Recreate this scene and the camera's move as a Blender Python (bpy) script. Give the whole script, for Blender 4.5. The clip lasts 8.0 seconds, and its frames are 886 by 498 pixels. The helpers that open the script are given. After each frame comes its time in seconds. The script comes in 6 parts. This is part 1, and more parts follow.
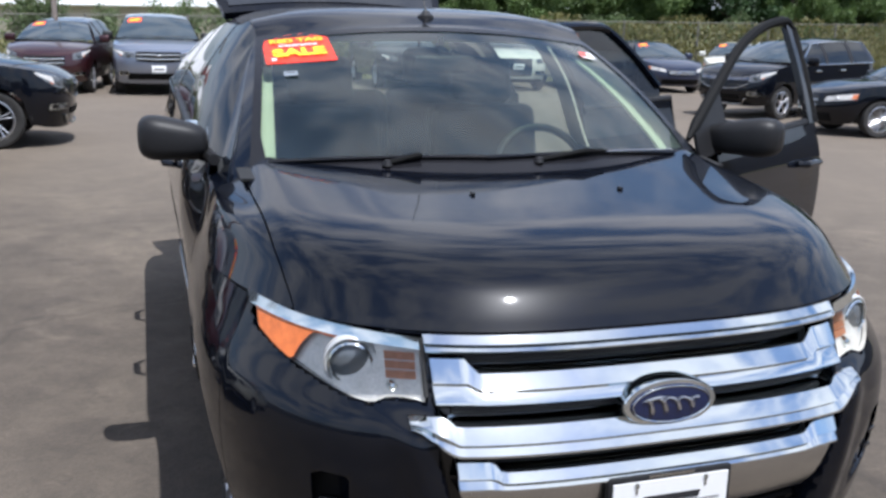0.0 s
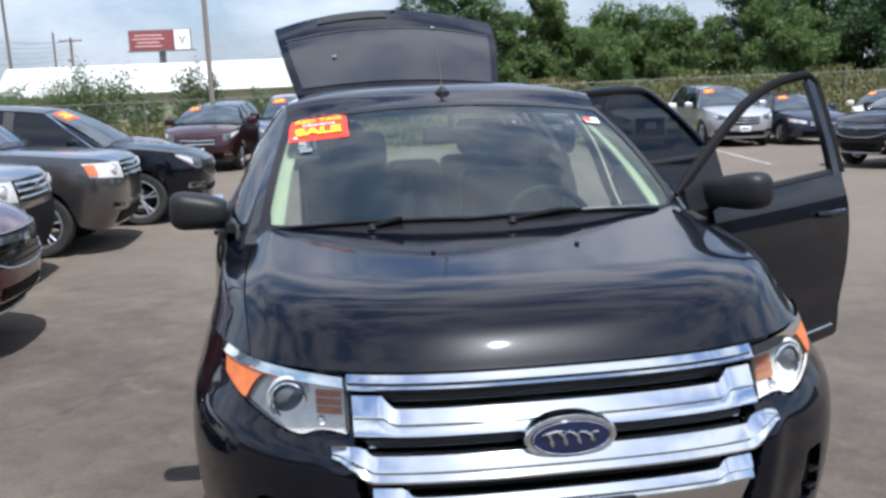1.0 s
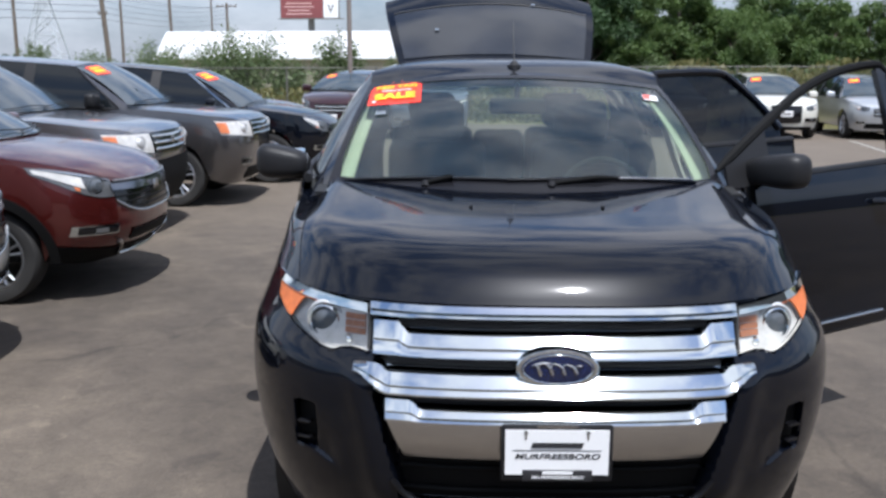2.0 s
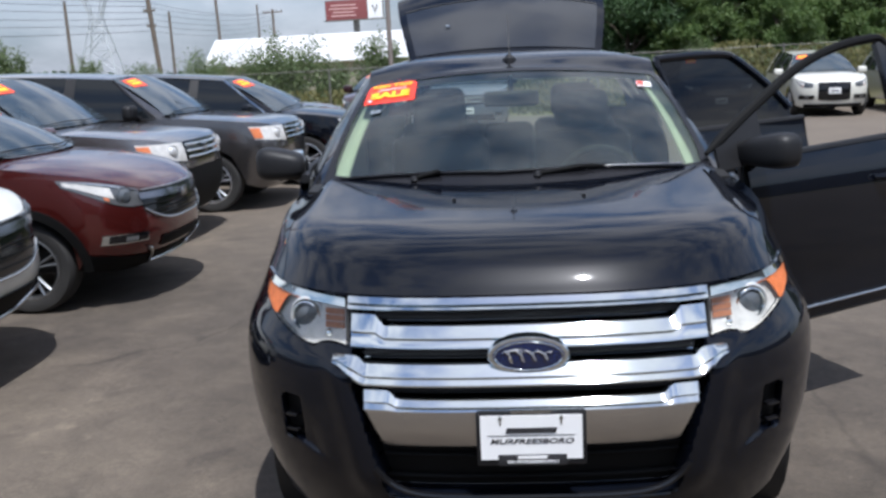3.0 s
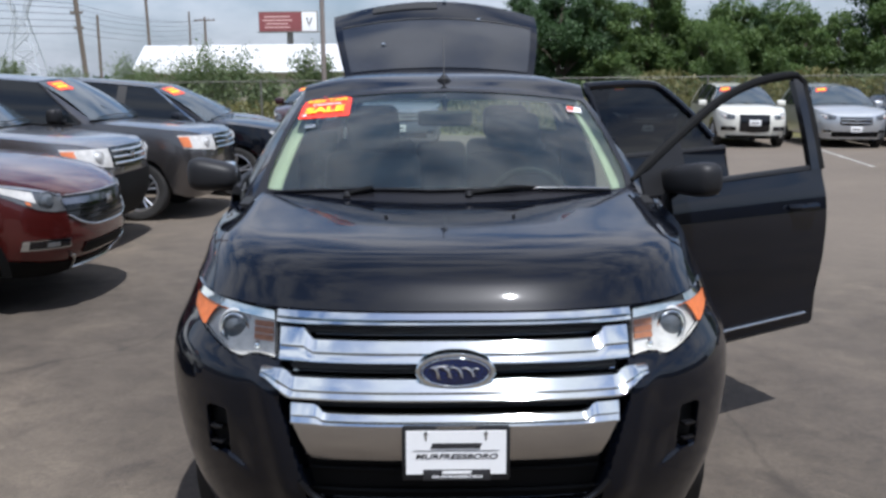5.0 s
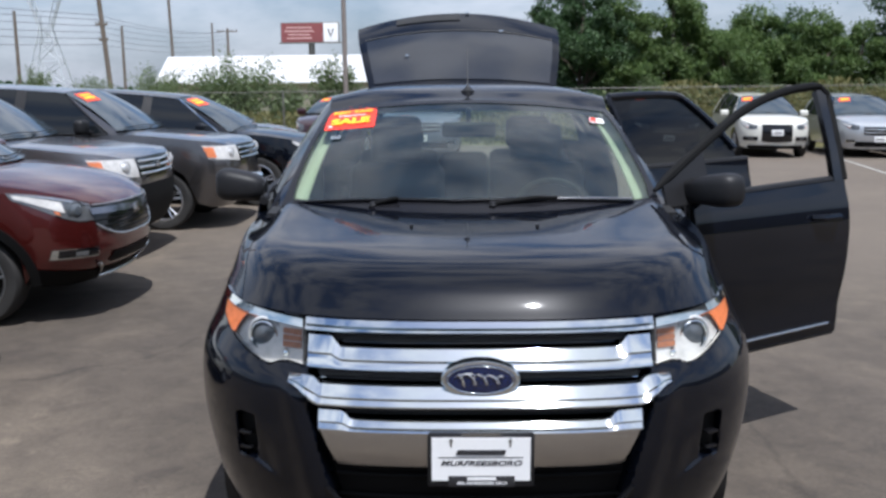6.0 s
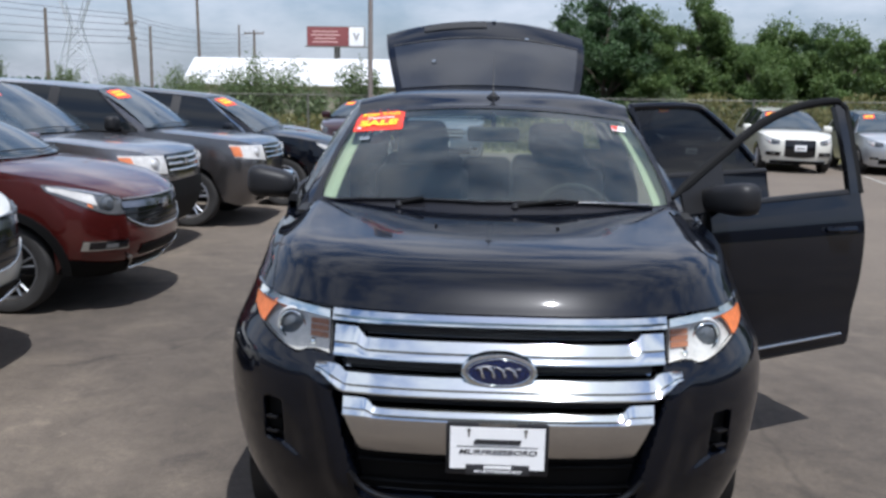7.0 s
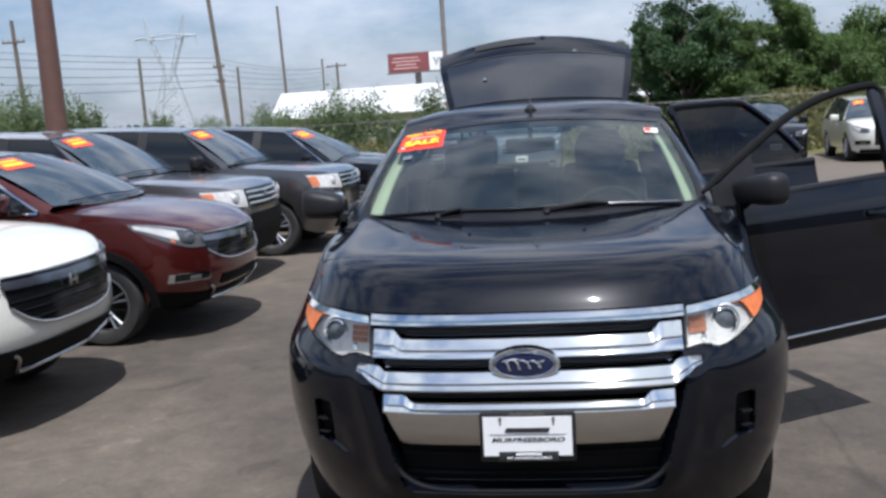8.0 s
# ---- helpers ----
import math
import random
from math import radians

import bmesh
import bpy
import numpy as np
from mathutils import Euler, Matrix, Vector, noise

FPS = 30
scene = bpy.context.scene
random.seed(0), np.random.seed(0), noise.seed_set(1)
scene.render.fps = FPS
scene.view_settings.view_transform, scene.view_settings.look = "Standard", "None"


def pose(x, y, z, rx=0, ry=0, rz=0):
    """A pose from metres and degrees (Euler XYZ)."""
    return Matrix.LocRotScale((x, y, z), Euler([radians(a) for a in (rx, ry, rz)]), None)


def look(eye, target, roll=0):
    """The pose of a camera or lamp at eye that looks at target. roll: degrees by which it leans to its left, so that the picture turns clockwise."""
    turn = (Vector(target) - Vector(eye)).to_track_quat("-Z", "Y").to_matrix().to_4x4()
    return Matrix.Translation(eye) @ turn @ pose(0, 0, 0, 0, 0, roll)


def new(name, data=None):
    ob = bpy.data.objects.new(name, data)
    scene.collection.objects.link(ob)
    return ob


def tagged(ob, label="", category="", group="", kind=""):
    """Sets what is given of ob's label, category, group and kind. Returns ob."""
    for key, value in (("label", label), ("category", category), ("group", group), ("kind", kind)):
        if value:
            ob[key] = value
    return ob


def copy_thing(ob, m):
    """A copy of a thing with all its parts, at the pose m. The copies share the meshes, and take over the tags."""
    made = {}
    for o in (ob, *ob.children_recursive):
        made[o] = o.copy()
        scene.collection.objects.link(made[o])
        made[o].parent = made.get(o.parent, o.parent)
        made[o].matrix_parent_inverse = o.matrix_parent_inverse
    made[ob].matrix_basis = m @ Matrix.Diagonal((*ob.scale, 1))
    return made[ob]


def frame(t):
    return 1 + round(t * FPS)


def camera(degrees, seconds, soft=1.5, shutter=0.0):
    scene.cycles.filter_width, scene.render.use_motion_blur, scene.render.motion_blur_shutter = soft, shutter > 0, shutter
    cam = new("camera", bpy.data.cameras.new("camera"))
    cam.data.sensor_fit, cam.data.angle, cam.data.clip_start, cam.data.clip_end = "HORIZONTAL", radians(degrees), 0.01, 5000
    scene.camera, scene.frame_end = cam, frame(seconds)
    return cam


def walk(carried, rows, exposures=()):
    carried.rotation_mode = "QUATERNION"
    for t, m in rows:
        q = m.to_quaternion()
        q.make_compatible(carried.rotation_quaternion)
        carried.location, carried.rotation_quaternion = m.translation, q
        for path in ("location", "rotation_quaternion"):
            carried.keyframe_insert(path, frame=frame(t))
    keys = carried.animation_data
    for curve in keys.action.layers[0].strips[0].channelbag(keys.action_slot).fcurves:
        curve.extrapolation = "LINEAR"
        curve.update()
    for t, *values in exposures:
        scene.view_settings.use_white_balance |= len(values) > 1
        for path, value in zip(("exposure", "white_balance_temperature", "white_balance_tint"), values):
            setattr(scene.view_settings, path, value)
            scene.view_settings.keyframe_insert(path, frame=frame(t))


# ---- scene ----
cam = camera(50.8, 8.0, soft=2.9)
PATH = [
    (0, (-1.072, -1.833, 1.719), (-0.504, 0.025, 1.246), 0.7),
    (0.2, (-1.026, -1.937, 1.740), (-0.512, -0.059, 1.283), 2.2),
    (0.4, (-0.909, -2.024, 1.758), (-0.539, -0.091, 1.404), -0.9),
    (0.5, (-0.859, -2.066, 1.741), (-0.556, -0.115, 1.418), -1.96),
    (0.7, (-0.711, -2.145, 1.718), (-0.472, -0.187, 1.388), -1.0),
    (1, (-0.544, -2.262, 1.746), (-0.295, -0.306, 1.412), -2.55),
    (1.2, (-0.483, -2.373, 1.733), (-0.241, -0.413, 1.420), -4.3),
    (1.5, (-0.433, -2.534, 1.72), (-0.316, -0.567, 1.38), -0.52),
    (2.8, (0.032, -2.733, 1.725), (-0.167, -0.781, 1.342), -3.55),
    (3, (0.03, -2.744, 1.722), (-0.124, -0.787, 1.338), -3.16),
    (3.5, (0.021, -2.755, 1.725), (0.016, -0.793, 1.337), -1.79),
    (4, (0.023, -2.766, 1.725), (0.03, -0.799, 1.367), -1.1),
    (5.3, (0.016, -2.791, 1.731), (0.007, -0.823, 1.378), -0.24),
    (5.5, (0.013, -2.795, 1.732), (-0.015, -0.827, 1.379), -0.09),
    (6, (0.003, -2.834, 1.737), (-0.038, -0.862, 1.405), -0.69),
    (6.2, (-0.013, -2.866, 1.737), (-0.059, -0.891, 1.427), -0.5),
    (6.5, (-0.024, -2.931, 1.716), (-0.131, -0.957, 1.414), -0.87),
    (6.8, (-0.028, -2.966, 1.710), (-0.114, -0.995, 1.381), 0.3),
    (7, (-0.011, -2.971, 1.727), (-0.092, -0.998, 1.409), 0.82),
    (7.2, (0.029, -3.020, 1.710), (-0.061, -1.046, 1.401), 0.5),
    (7.5, (0.131, -3.094, 1.697), (-0.035, -1.135, 1.327), -0.16),
    (7.8, (0.232, -3.176, 1.704), (-0.036, -1.218, 1.400), -2.3),
    (8, (0.258, -3.203, 1.712), (-0.025, -1.242, 1.439), -3.84),
]
walk(cam, [(t, look(eye, target, roll)) for t, eye, target, roll in PATH], exposures=[(0.0, 0.98, 5780, 12), (0.6, 1.04, 5780, 12), (1.2, 1.06, 5780, 12), (1.7, 0.94, 5780, 12), (3.0, 0.73, 5780, 12), (8.0, 0.73, 5780, 12)])
# the lot under the black crossover leans a little; LEVEL brings its own frame into the upright world
LEVEL = pose(0.0500, 0.0301, 0.0098, -0.176, 0.482, 0.712) @ Matrix.Diagonal((1.025, 1, 1, 1))

# ---- daylight ----
SUN = Vector((0.17, -0.41, 1.0)).normalized()
world = bpy.data.worlds.new("sky")
scene.world = world
world.use_nodes = True
wn, wl = world.node_tree.nodes, world.node_tree.links
sky = wn.new("ShaderNodeTexSky")
sky.sky_type, sky.sun_disc = "NISHITA", False
sky.sun_elevation, sky.sun_rotation = math.asin(SUN.z), math.atan2(SUN.x, SUN.y)
sky.dust_density, sky.air_density = 0.7, 1.0
coord = wn.new("ShaderNodeTexCoord")
squash = wn.new("ShaderNodeMapping")
squash.inputs["Scale"].default_value = (1.0, 1.0, 2.6)
squash.inputs["Location"].default_value = (3.1, 1.7, 0.4)
cloud = wn.new("ShaderNodeTexNoise")
cloud.inputs["Scale"].default_value, cloud.inputs["Detail"].default_value, cloud.inputs["Roughness"].default_value = 4.2, 9.0, 0.58
ramp = wn.new("ShaderNodeValToRGB")
ramp.color_ramp.elements[0].position, ramp.color_ramp.elements[1].position = 0.40, 0.66
ramp.color_ramp.elements[1].color = (0.85, 0.85, 0.85, 1)
blend = wn.new("ShaderNodeMixRGB")
blend.inputs["Color2"].default_value = (6.9, 6.85, 6.9, 1)
wl.new(coord.outputs["Generated"], squash.inputs["Vector"])
wl.new(squash.outputs["Vector"], cloud.inputs["Vector"])
wl.new(cloud.outputs["Fac"], ramp.inputs["Fac"])
rise, height, over, haze = wn.new("ShaderNodeMapRange"), wn.new("ShaderNodeSeparateXYZ"), wn.new("ShaderNodeMath"), wn.new("ShaderNodeMixRGB")
rise.interpolation_type = "SMOOTHSTEP"
rise.inputs["From Min"].default_value, rise.inputs["From Max"].default_value, rise.inputs["To Min"].default_value = 0.01, 0.40, 0.62
rise.inputs["To Max"].default_value = 1.5
over.operation = "MULTIPLY"
haze.inputs["Color2"].default_value = (2.12, 2.36, 2.72, 1)
thin = wn.new("ShaderNodeMapRange")
thin.inputs["From Min"].default_value, thin.inputs["From Max"].default_value = 0.30, 0.0
thin.inputs["To Max"].default_value = 0.9
wl.new(coord.outputs["Generated"], height.inputs[0])
wl.new(height.outputs["Z"], rise.inputs["Value"])
wl.new(height.outputs["Z"], thin.inputs["Value"])
wl.new(ramp.outputs["Color"], over.inputs[0])
wl.new(rise.outputs[0], over.inputs[1])
wl.new(thin.outputs[0], haze.inputs["Fac"])
wl.new(sky.outputs["Color"], haze.inputs["Color1"])
wl.new(over.outputs[0], blend.inputs["Fac"])
wl.new(haze.outputs["Color"], blend.inputs["Color1"])
wl.new(blend.outputs["Color"], wn["Background"].inputs["Color"])
wn["Background"].inputs["Strength"].default_value = 0.085
sun = new("sun", bpy.data.lights.new("sun", "SUN"))
sun.data.energy, sun.data.angle, sun.data.color = 3.6, radians(0.6), (1.0, 0.95, 0.87)
sun.matrix_world = look(SUN * 60, (0, 0, 0))


# ---- materials ----
def mat(name, color, rough=0.5, metal=0.0, vary=0.0, scale=6.0, bump=0.0, bump_scale=60.0, coat=0.0, spec=0.5):
    """A surface with two scales of variation in colour, and fine relief."""
    m = bpy.data.materials.new(name)
    m.use_nodes = True
    n, l = m.node_tree.nodes, m.node_tree.links
    b = n["Principled BSDF"]
    b.inputs["Base Color"].default_value = (*color, 1)
    b.inputs["Roughness"].default_value, b.inputs["Metallic"].default_value = rough, metal
    b.inputs["Coat Weight"].default_value, b.inputs["Specular IOR Level"].default_value = coat, spec
    b.inputs["Coat Roughness"].default_value = 0.02
    co = n.new("ShaderNodeTexCoord")
    if vary:
        big, fine = n.new("ShaderNodeTexNoise"), n.new("ShaderNodeTexNoise")
        big.inputs["Scale"].default_value, big.inputs["Detail"].default_value = scale, 5
        fine.inputs["Scale"].default_value, fine.inputs["Detail"].default_value = scale * 14, 3
        add = n.new("ShaderNodeMath")
        add.operation = "MULTIPLY_ADD"
        add.inputs[1].default_value = 0.45
        half = n.new("ShaderNodeMath")
        half.operation = "MULTIPLY"
        half.inputs[1].default_value = 0.55
        r = n.new("ShaderNodeValToRGB")
        dark = [c * (1 - vary) for c in color]
        light = [min(1, c * (1 + vary)) for c in color]
        r.color_ramp.elements[0].color, r.color_ramp.elements[1].color = (*dark, 1), (*light, 1)
        r.color_ramp.elements[0].position, r.color_ramp.elements[1].position = 0.3, 0.7
        l.new(co.outputs["Object"], big.inputs["Vector"])
        l.new(co.outputs["Object"], fine.inputs["Vector"])
        l.new(big.outputs["Fac"], half.inputs[0])
        l.new(fine.outputs["Fac"], add.inputs[0])
        l.new(half.outputs[0], add.inputs[2])
        l.new(add.outputs[0], r.inputs["Fac"])
        l.new(r.outputs["Color"], b.inputs["Base Color"])
    if bump:
        relief, bn = n.new("ShaderNodeTexNoise"), n.new("ShaderNodeBump")
        relief.inputs["Scale"].default_value, relief.inputs["Detail"].default_value = bump_scale, 4
        bn.inputs["Strength"].default_value, bn.inputs["Distance"].default_value = bump, 0.01
        l.new(co.outputs["Object"], relief.inputs["Vector"])
        l.new(relief.outputs["Fac"], bn.inputs["Height"])
        l.new(bn.outputs["Normal"], b.inputs["Normal"])
    return m


def glass(name, tint, rough=0.0, ior=1.5, veil_or_dust=0.0):
    m = bpy.data.materials.new(name)
    m.use_nodes = True
    n, l = m.node_tree.nodes, m.node_tree.links
    n.remove(n["Principled BSDF"])
    clear, gloss, mix, fres = n.new("ShaderNodeBsdfTransparent"), n.new("ShaderNodeBsdfGlossy"), n.new("ShaderNodeMixShader"), n.new("ShaderNodeFresnel")
    clear.inputs["Color"].default_value = (*tint, 1)
    gloss.inputs["Roughness"].default_value = rough
    fres.inputs["IOR"].default_value = ior
    l.new(fres.outputs["Fac"], mix.inputs["Fac"])
    l.new(clear.outputs[0], mix.inputs[1])
    l.new(gloss.outputs[0], mix.inputs[2])
    last = mix
    # a bluish diffuse layer stands in for the hazy sky reflected in the glass
    if veil_or_dust:
        sky_veil, over, spots, co, fac = n.new("ShaderNodeBsdfDiffuse"), n.new("ShaderNodeMixShader"), n.new("ShaderNodeTexNoise"), n.new("ShaderNodeTexCoord"), n.new("ShaderNodeMath")
        sky_veil.inputs["Color"].default_value = (0.42, 0.58, 0.68, 1)
        spots.inputs["Scale"].default_value, spots.inputs["Detail"].default_value = 5.0, 6
        fac.operation = "MULTIPLY"
        fac.inputs[1].default_value = veil_or_dust * 2
        l.new(co.outputs["Object"], spots.inputs["Vector"])
        l.new(spots.outputs["Fac"], fac.inputs[0])
        l.new(fac.outputs[0], over.inputs["Fac"])
        l.new(mix.outputs[0], over.inputs[1])
        l.new(sky_veil.outputs[0], over.inputs[2])
        last = over
    l.new(last.outputs[0], n["Material Output"].inputs["Surface"])
    return m


def paint(name, color, metal=0.0, rough=0.35):
    return mat(name, color, rough, metal, coat=1.0, vary=0.10, scale=3.0)


def jet(name, color):
    """Polished black; a thin rough coat is added to spread the sun's glint like glare."""
    m = mat(name, color, 0.035, 0.0, vary=0.2, scale=2.0, spec=0.36, coat=0.11)
    m.node_tree.nodes["Principled BSDF"].inputs["Coat Roughness"].default_value = 0.30
    return m


BLACK_PAINT = jet("black_paint", (0.0022, 0.0031, 0.0060))
CHROME = mat("chrome", (0.72, 0.765, 0.775), 0.05, 1.0, vary=0.03, scale=4)
SATIN = mat("brushed_chrome", (0.58, 0.57, 0.55), 0.26, 1.0, vary=0.05, scale=4)
TRIM = mat("black_plastic", (0.0105, 0.0105, 0.0115), 0.5, vary=0.25, scale=9, bump=0.08, bump_scale=220, spec=0.32)
GLOSS_BLACK = mat("gloss_black", (0.006, 0.006, 0.007), 0.12, vary=0.1)
BLACKOUT = mat("dark_recess_plastic", (0.004, 0.004, 0.004), 0.7, vary=0.2, spec=0.15)
GRILLEWING = mat("dark_chrome", (0.22, 0.23, 0.26), 0.15, 0.9, vary=0.1, scale=6)
LAMPSMOKE = mat("smoked_lamp", (0.16, 0.165, 0.17), 0.12, 0.5, vary=0.3, scale=14)
LAMPCLEAR = mat("clear_lamp", (0.66, 0.64, 0.60), 0.24, 0.2, vary=0.3, scale=16, bump=0.5, bump_scale=28)
FRIT = mat("black_glass_border", (0.010, 0.010, 0.012), 0.22, vary=0.15, spec=0.3)
SEAL = mat("rubber_seal", (0.012, 0.012, 0.012), 0.6, vary=0.2)
TYRE = mat("tyre_rubber", (0.022, 0.021, 0.020), 0.75, vary=0.35, scale=8, bump=0.2, bump_scale=90)
ALLOY = mat("alloy_wheel", (0.55, 0.56, 0.58), 0.28, 0.9, vary=0.1)
GREY_ALLOY = mat("grey_alloy_wheel", (0.30, 0.31, 0.32), 0.32, 0.9, vary=0.1)
CLEAR = glass("windscreen_glass", (0.55, 0.64, 0.56), ior=1.66, veil_or_dust=0.026)
TINTED = glass("tinted_glass", (0.035, 0.042, 0.042))
LENS = glass("lamp_lens", (0.94, 0.95, 0.95), ior=1.32)
GATEGLASS = mat("privacy_glass", (0.020, 0.022, 0.026), 0.08, vary=0.3, scale=3, spec=0.9)
# parked windscreens: part of the sky's reflection is put into the base colour
SKYTONE_GLASS = mat("sky_toned_windscreen_glass", (0.040, 0.055, 0.068), 0.03, vary=0.25, scale=1.6, spec=0.8)
DARKGLASS = mat("dark_car_glass", (0.008, 0.010, 0.012), 0.02, vary=0.1, spec=0.4)
AMBER = mat("amber_reflector", (0.62, 0.16, 0.04), 0.25, vary=0.3, scale=40, bump=0.25, bump_scale=260, spec=0.5)
AMBER_DIM = mat("amber_lamp_corner", (0.62, 0.19, 0.075), 0.3, vary=0.2, scale=30, spec=0.4)
AMBER_DULL = mat("dull_amber_reflector", (0.40, 0.17, 0.085), 0.3, vary=0.4, scale=50, spec=0.4)
REFLECTOR = mat("lamp_reflector", (0.55, 0.55, 0.54), 0.30, 0.3, vary=0.1, scale=20)
PROJECTOR = mat("projector_lens", (0.085, 0.095, 0.105), 0.05, spec=0.8, vary=0.1)
BEIGE = mat("beige_pillar_trim", (0.76, 0.745, 0.62), 0.7, vary=0.06, bump=0.1, bump_scale=300)
SEATCLOTH = mat("charcoal_seat_cloth", (0.028, 0.028, 0.030), 0.85, vary=0.3, scale=10, bump=0.2, bump_scale=250)
DASH = mat("dashboard_plastic", (0.045, 0.047, 0.047), 0.6, vary=0.15, bump=0.15, bump_scale=250)
TAGRED = mat("tag_red", (0.85, 0.045, 0.02), 0.45, vary=0.05)
TAGORANGE = mat("tag_orange", (0.90, 0.085, 0.03), 0.45, vary=0.05)
TAGYELLOW = mat("tag_yellow", (0.95, 0.62, 0.02), 0.5, vary=0.04)
WHITE = mat("white_card", (0.74, 0.74, 0.73), 0.5, vary=0.03)
# white slip, the dimming by the windscreen put into its colour
SLIP = mat("glass_dimmed_slip", (0.20, 0.23, 0.26), 0.6, vary=0.08)
INK = mat("black_ink", (0.02, 0.02, 0.022), 0.5, vary=0.1)
BADGEBLUE = mat("badge_blue", (0.006, 0.012, 0.05), 0.12, coat=0.6, vary=0.15, scale=12)


# ---- mesh helpers ----
def lerp(a, b, t):
    return a + (b - a) * t


def smooth(a, b, x):
    t = max(0.0, min(1.0, (x - a) / (b - a)))
    return t * t * (3 - 2 * t)


def curve_at(pts, x):
    """Value at x of a smooth line through a few (x, value) pairs."""
    if x <= pts[0][0]:
        return pts[0][1]
    for i in range(len(pts) - 1):
        (x0, y0), (x1, y1) = pts[i], pts[i + 1]
        if x <= x1:
            a = pts[i - 1] if i else (2 * x0 - x1, 2 * y0 - y1)
            b = pts[i + 2] if i + 2 < len(pts) else (2 * x1 - x0, 2 * y1 - y0)
            m0, m1 = (y1 - a[1]) / (x1 - a[0]), (b[1] - y0) / (b[0] - x0)
            h, t = x1 - x0, (x - x0) / (x1 - x0)
            return (2 * t**3 - 3 * t**2 + 1) * y0 + (t**3 - 2 * t**2 + t) * h * m0 + (3 * t**2 - 2 * t**3) * y1 + (t**3 - t**2) * h * m1
    return pts[-1][1]


def part(name, bm, material, parent=None, label="", flat=False, m=None):
    if m is not None:
        bmesh.ops.transform(bm, matrix=m, verts=bm.verts)
    me = bpy.data.meshes.new(name)
    bm.normal_update()
    for f in bm.faces:
        f.smooth = not flat
    for e in bm.edges:
        if len(e.link_faces) == 2 and e.calc_face_angle(0) > 0.55:
            e.smooth = False
    bm.to_mesh(me)
    bm.free()
    me.materials.append(material)
    ob = new(name, me)
    ob.parent = parent
    return tagged(ob, label)


def thing(name, label, category, group="", kind="", m=None):
    ob = new(name)
    ob.empty_display_size = 0.2
    if m is not None:
        ob.matrix_world = m
    return tagged(ob, label, category, group, kind)


def _updated(faces):
    for f in faces:
        f.normal_update()
    return faces


def sheet(fn, us, vs, thick=0.0, bm=None, out=(0, 2.3, 0.8)):
    """A sheet of quads through fn(u, v); with thickness it becomes a shell."""
    bm = bm or bmesh.new()
    rows = [[bm.verts.new(fn(u, v)) for u in us] for v in vs]
    faces = []
    for a, b in zip(rows, rows[1:]):
        for i in range(len(us) - 1):
            q = [a[i], a[i + 1], b[i + 1], b[i]]
            if (q[0].co - q[1].co).length + (q[2].co - q[3].co).length > 1e-5:
                try:
                    faces.append(bm.faces.new(q))
                except ValueError:
                    pass
    if faces:
        verts = list({v for f in faces for v in f.verts})
        ref = Vector(out)
        if sum((f.calc_center_median() - ref).normalized().dot(f.normal) * f.calc_area() for f in _updated(faces)) < 0:
            bmesh.ops.reverse_faces(bm, faces=faces)
    if thick and faces:
        for f in faces:
            f.normal_update()
        back = {}
        for v in verts:
            n = Vector()
            for f in v.link_faces:
                n += f.normal
            back[v] = bm.verts.new(v.co - n.normalized() * thick)
        rim = [e for e in {e for f in faces for e in f.edges} if len(e.link_faces) == 1]
        for e in rim:
            loop = e.link_loops[0]
            a, b = loop.vert, loop.link_loop_next.vert
            bm.faces.new((b, a, back[a], back[b]))
        for f in faces:
            bm.faces.new([back[v] for v in reversed(f.verts)])
    return bm


def span(a, b, n):
    return [lerp(a, b, i / n) for i in range(n + 1)]


def box(sx, sy, sz, at=(0, 0, 0), bevel=0.0, bm=None, turn=None, seg=2):
    bm = bm or bmesh.new()
    m = Matrix.Translation(at) @ (turn or Matrix()) @ Matrix.Diagonal((sx, sy, sz, 1))
    r = bmesh.ops.create_cube(bm, size=1, matrix=m)
    if bevel:
        edges = {e for v in r["verts"] for e in v.link_edges}
        bmesh.ops.bevel(bm, geom=list(edges), offset=bevel, segments=seg, affect="EDGES", profile=0.5)
    return bm


def lathe(profile, n=32, bm=None, m=None):
    """Turns (radius, along) pairs round the x axis."""
    bm = bm or bmesh.new()
    rings = []
    for r, a in profile:
        rings.append([bm.verts.new((a, r * math.cos(2 * math.pi * k / n), r * math.sin(2 * math.pi * k / n))) for k in range(n)])
    made = [v for ring in rings for v in ring]
    for a, b in zip(rings, rings[1:]):
        for k in range(n):
            bm.faces.new((a[k], a[(k + 1) % n], b[(k + 1) % n], b[k]))
    if m is not None:
        bmesh.ops.transform(bm, matrix=m, verts=made)
    return bm


def tube(points, radius, n=8, bm=None, flat=1.0):
    """A round bar along points; radius may be a list."""
    bm = bm or bmesh.new()
    pts = [Vector(p) for p in points]
    rads = radius if isinstance(radius, (list, tuple)) else [radius] * len(pts)
    rings = []
    for i, p in enumerate(pts):
        d = (pts[min(i + 1, len(pts) - 1)] - pts[max(i - 1, 0)]).normalized()
        side = d.cross(Vector((0, 0, 1)))
        side = side.normalized() if side.length > 1e-3 else Vector((1, 0, 0))
        up = side.cross(d)
        rings.append([bm.verts.new(p + rads[i] * (math.cos(2 * math.pi * k / n) * side + flat * math.sin(2 * math.pi * k / n) * up)) for k in range(n)])
    for a, b in zip(rings, rings[1:]):
        for k in range(n):
            bm.faces.new((a[k], a[(k + 1) % n], b[(k + 1) % n], b[k]))
    bm.faces.new(rings[0][::-1])
    bm.faces.new(rings[-1])
    return bm


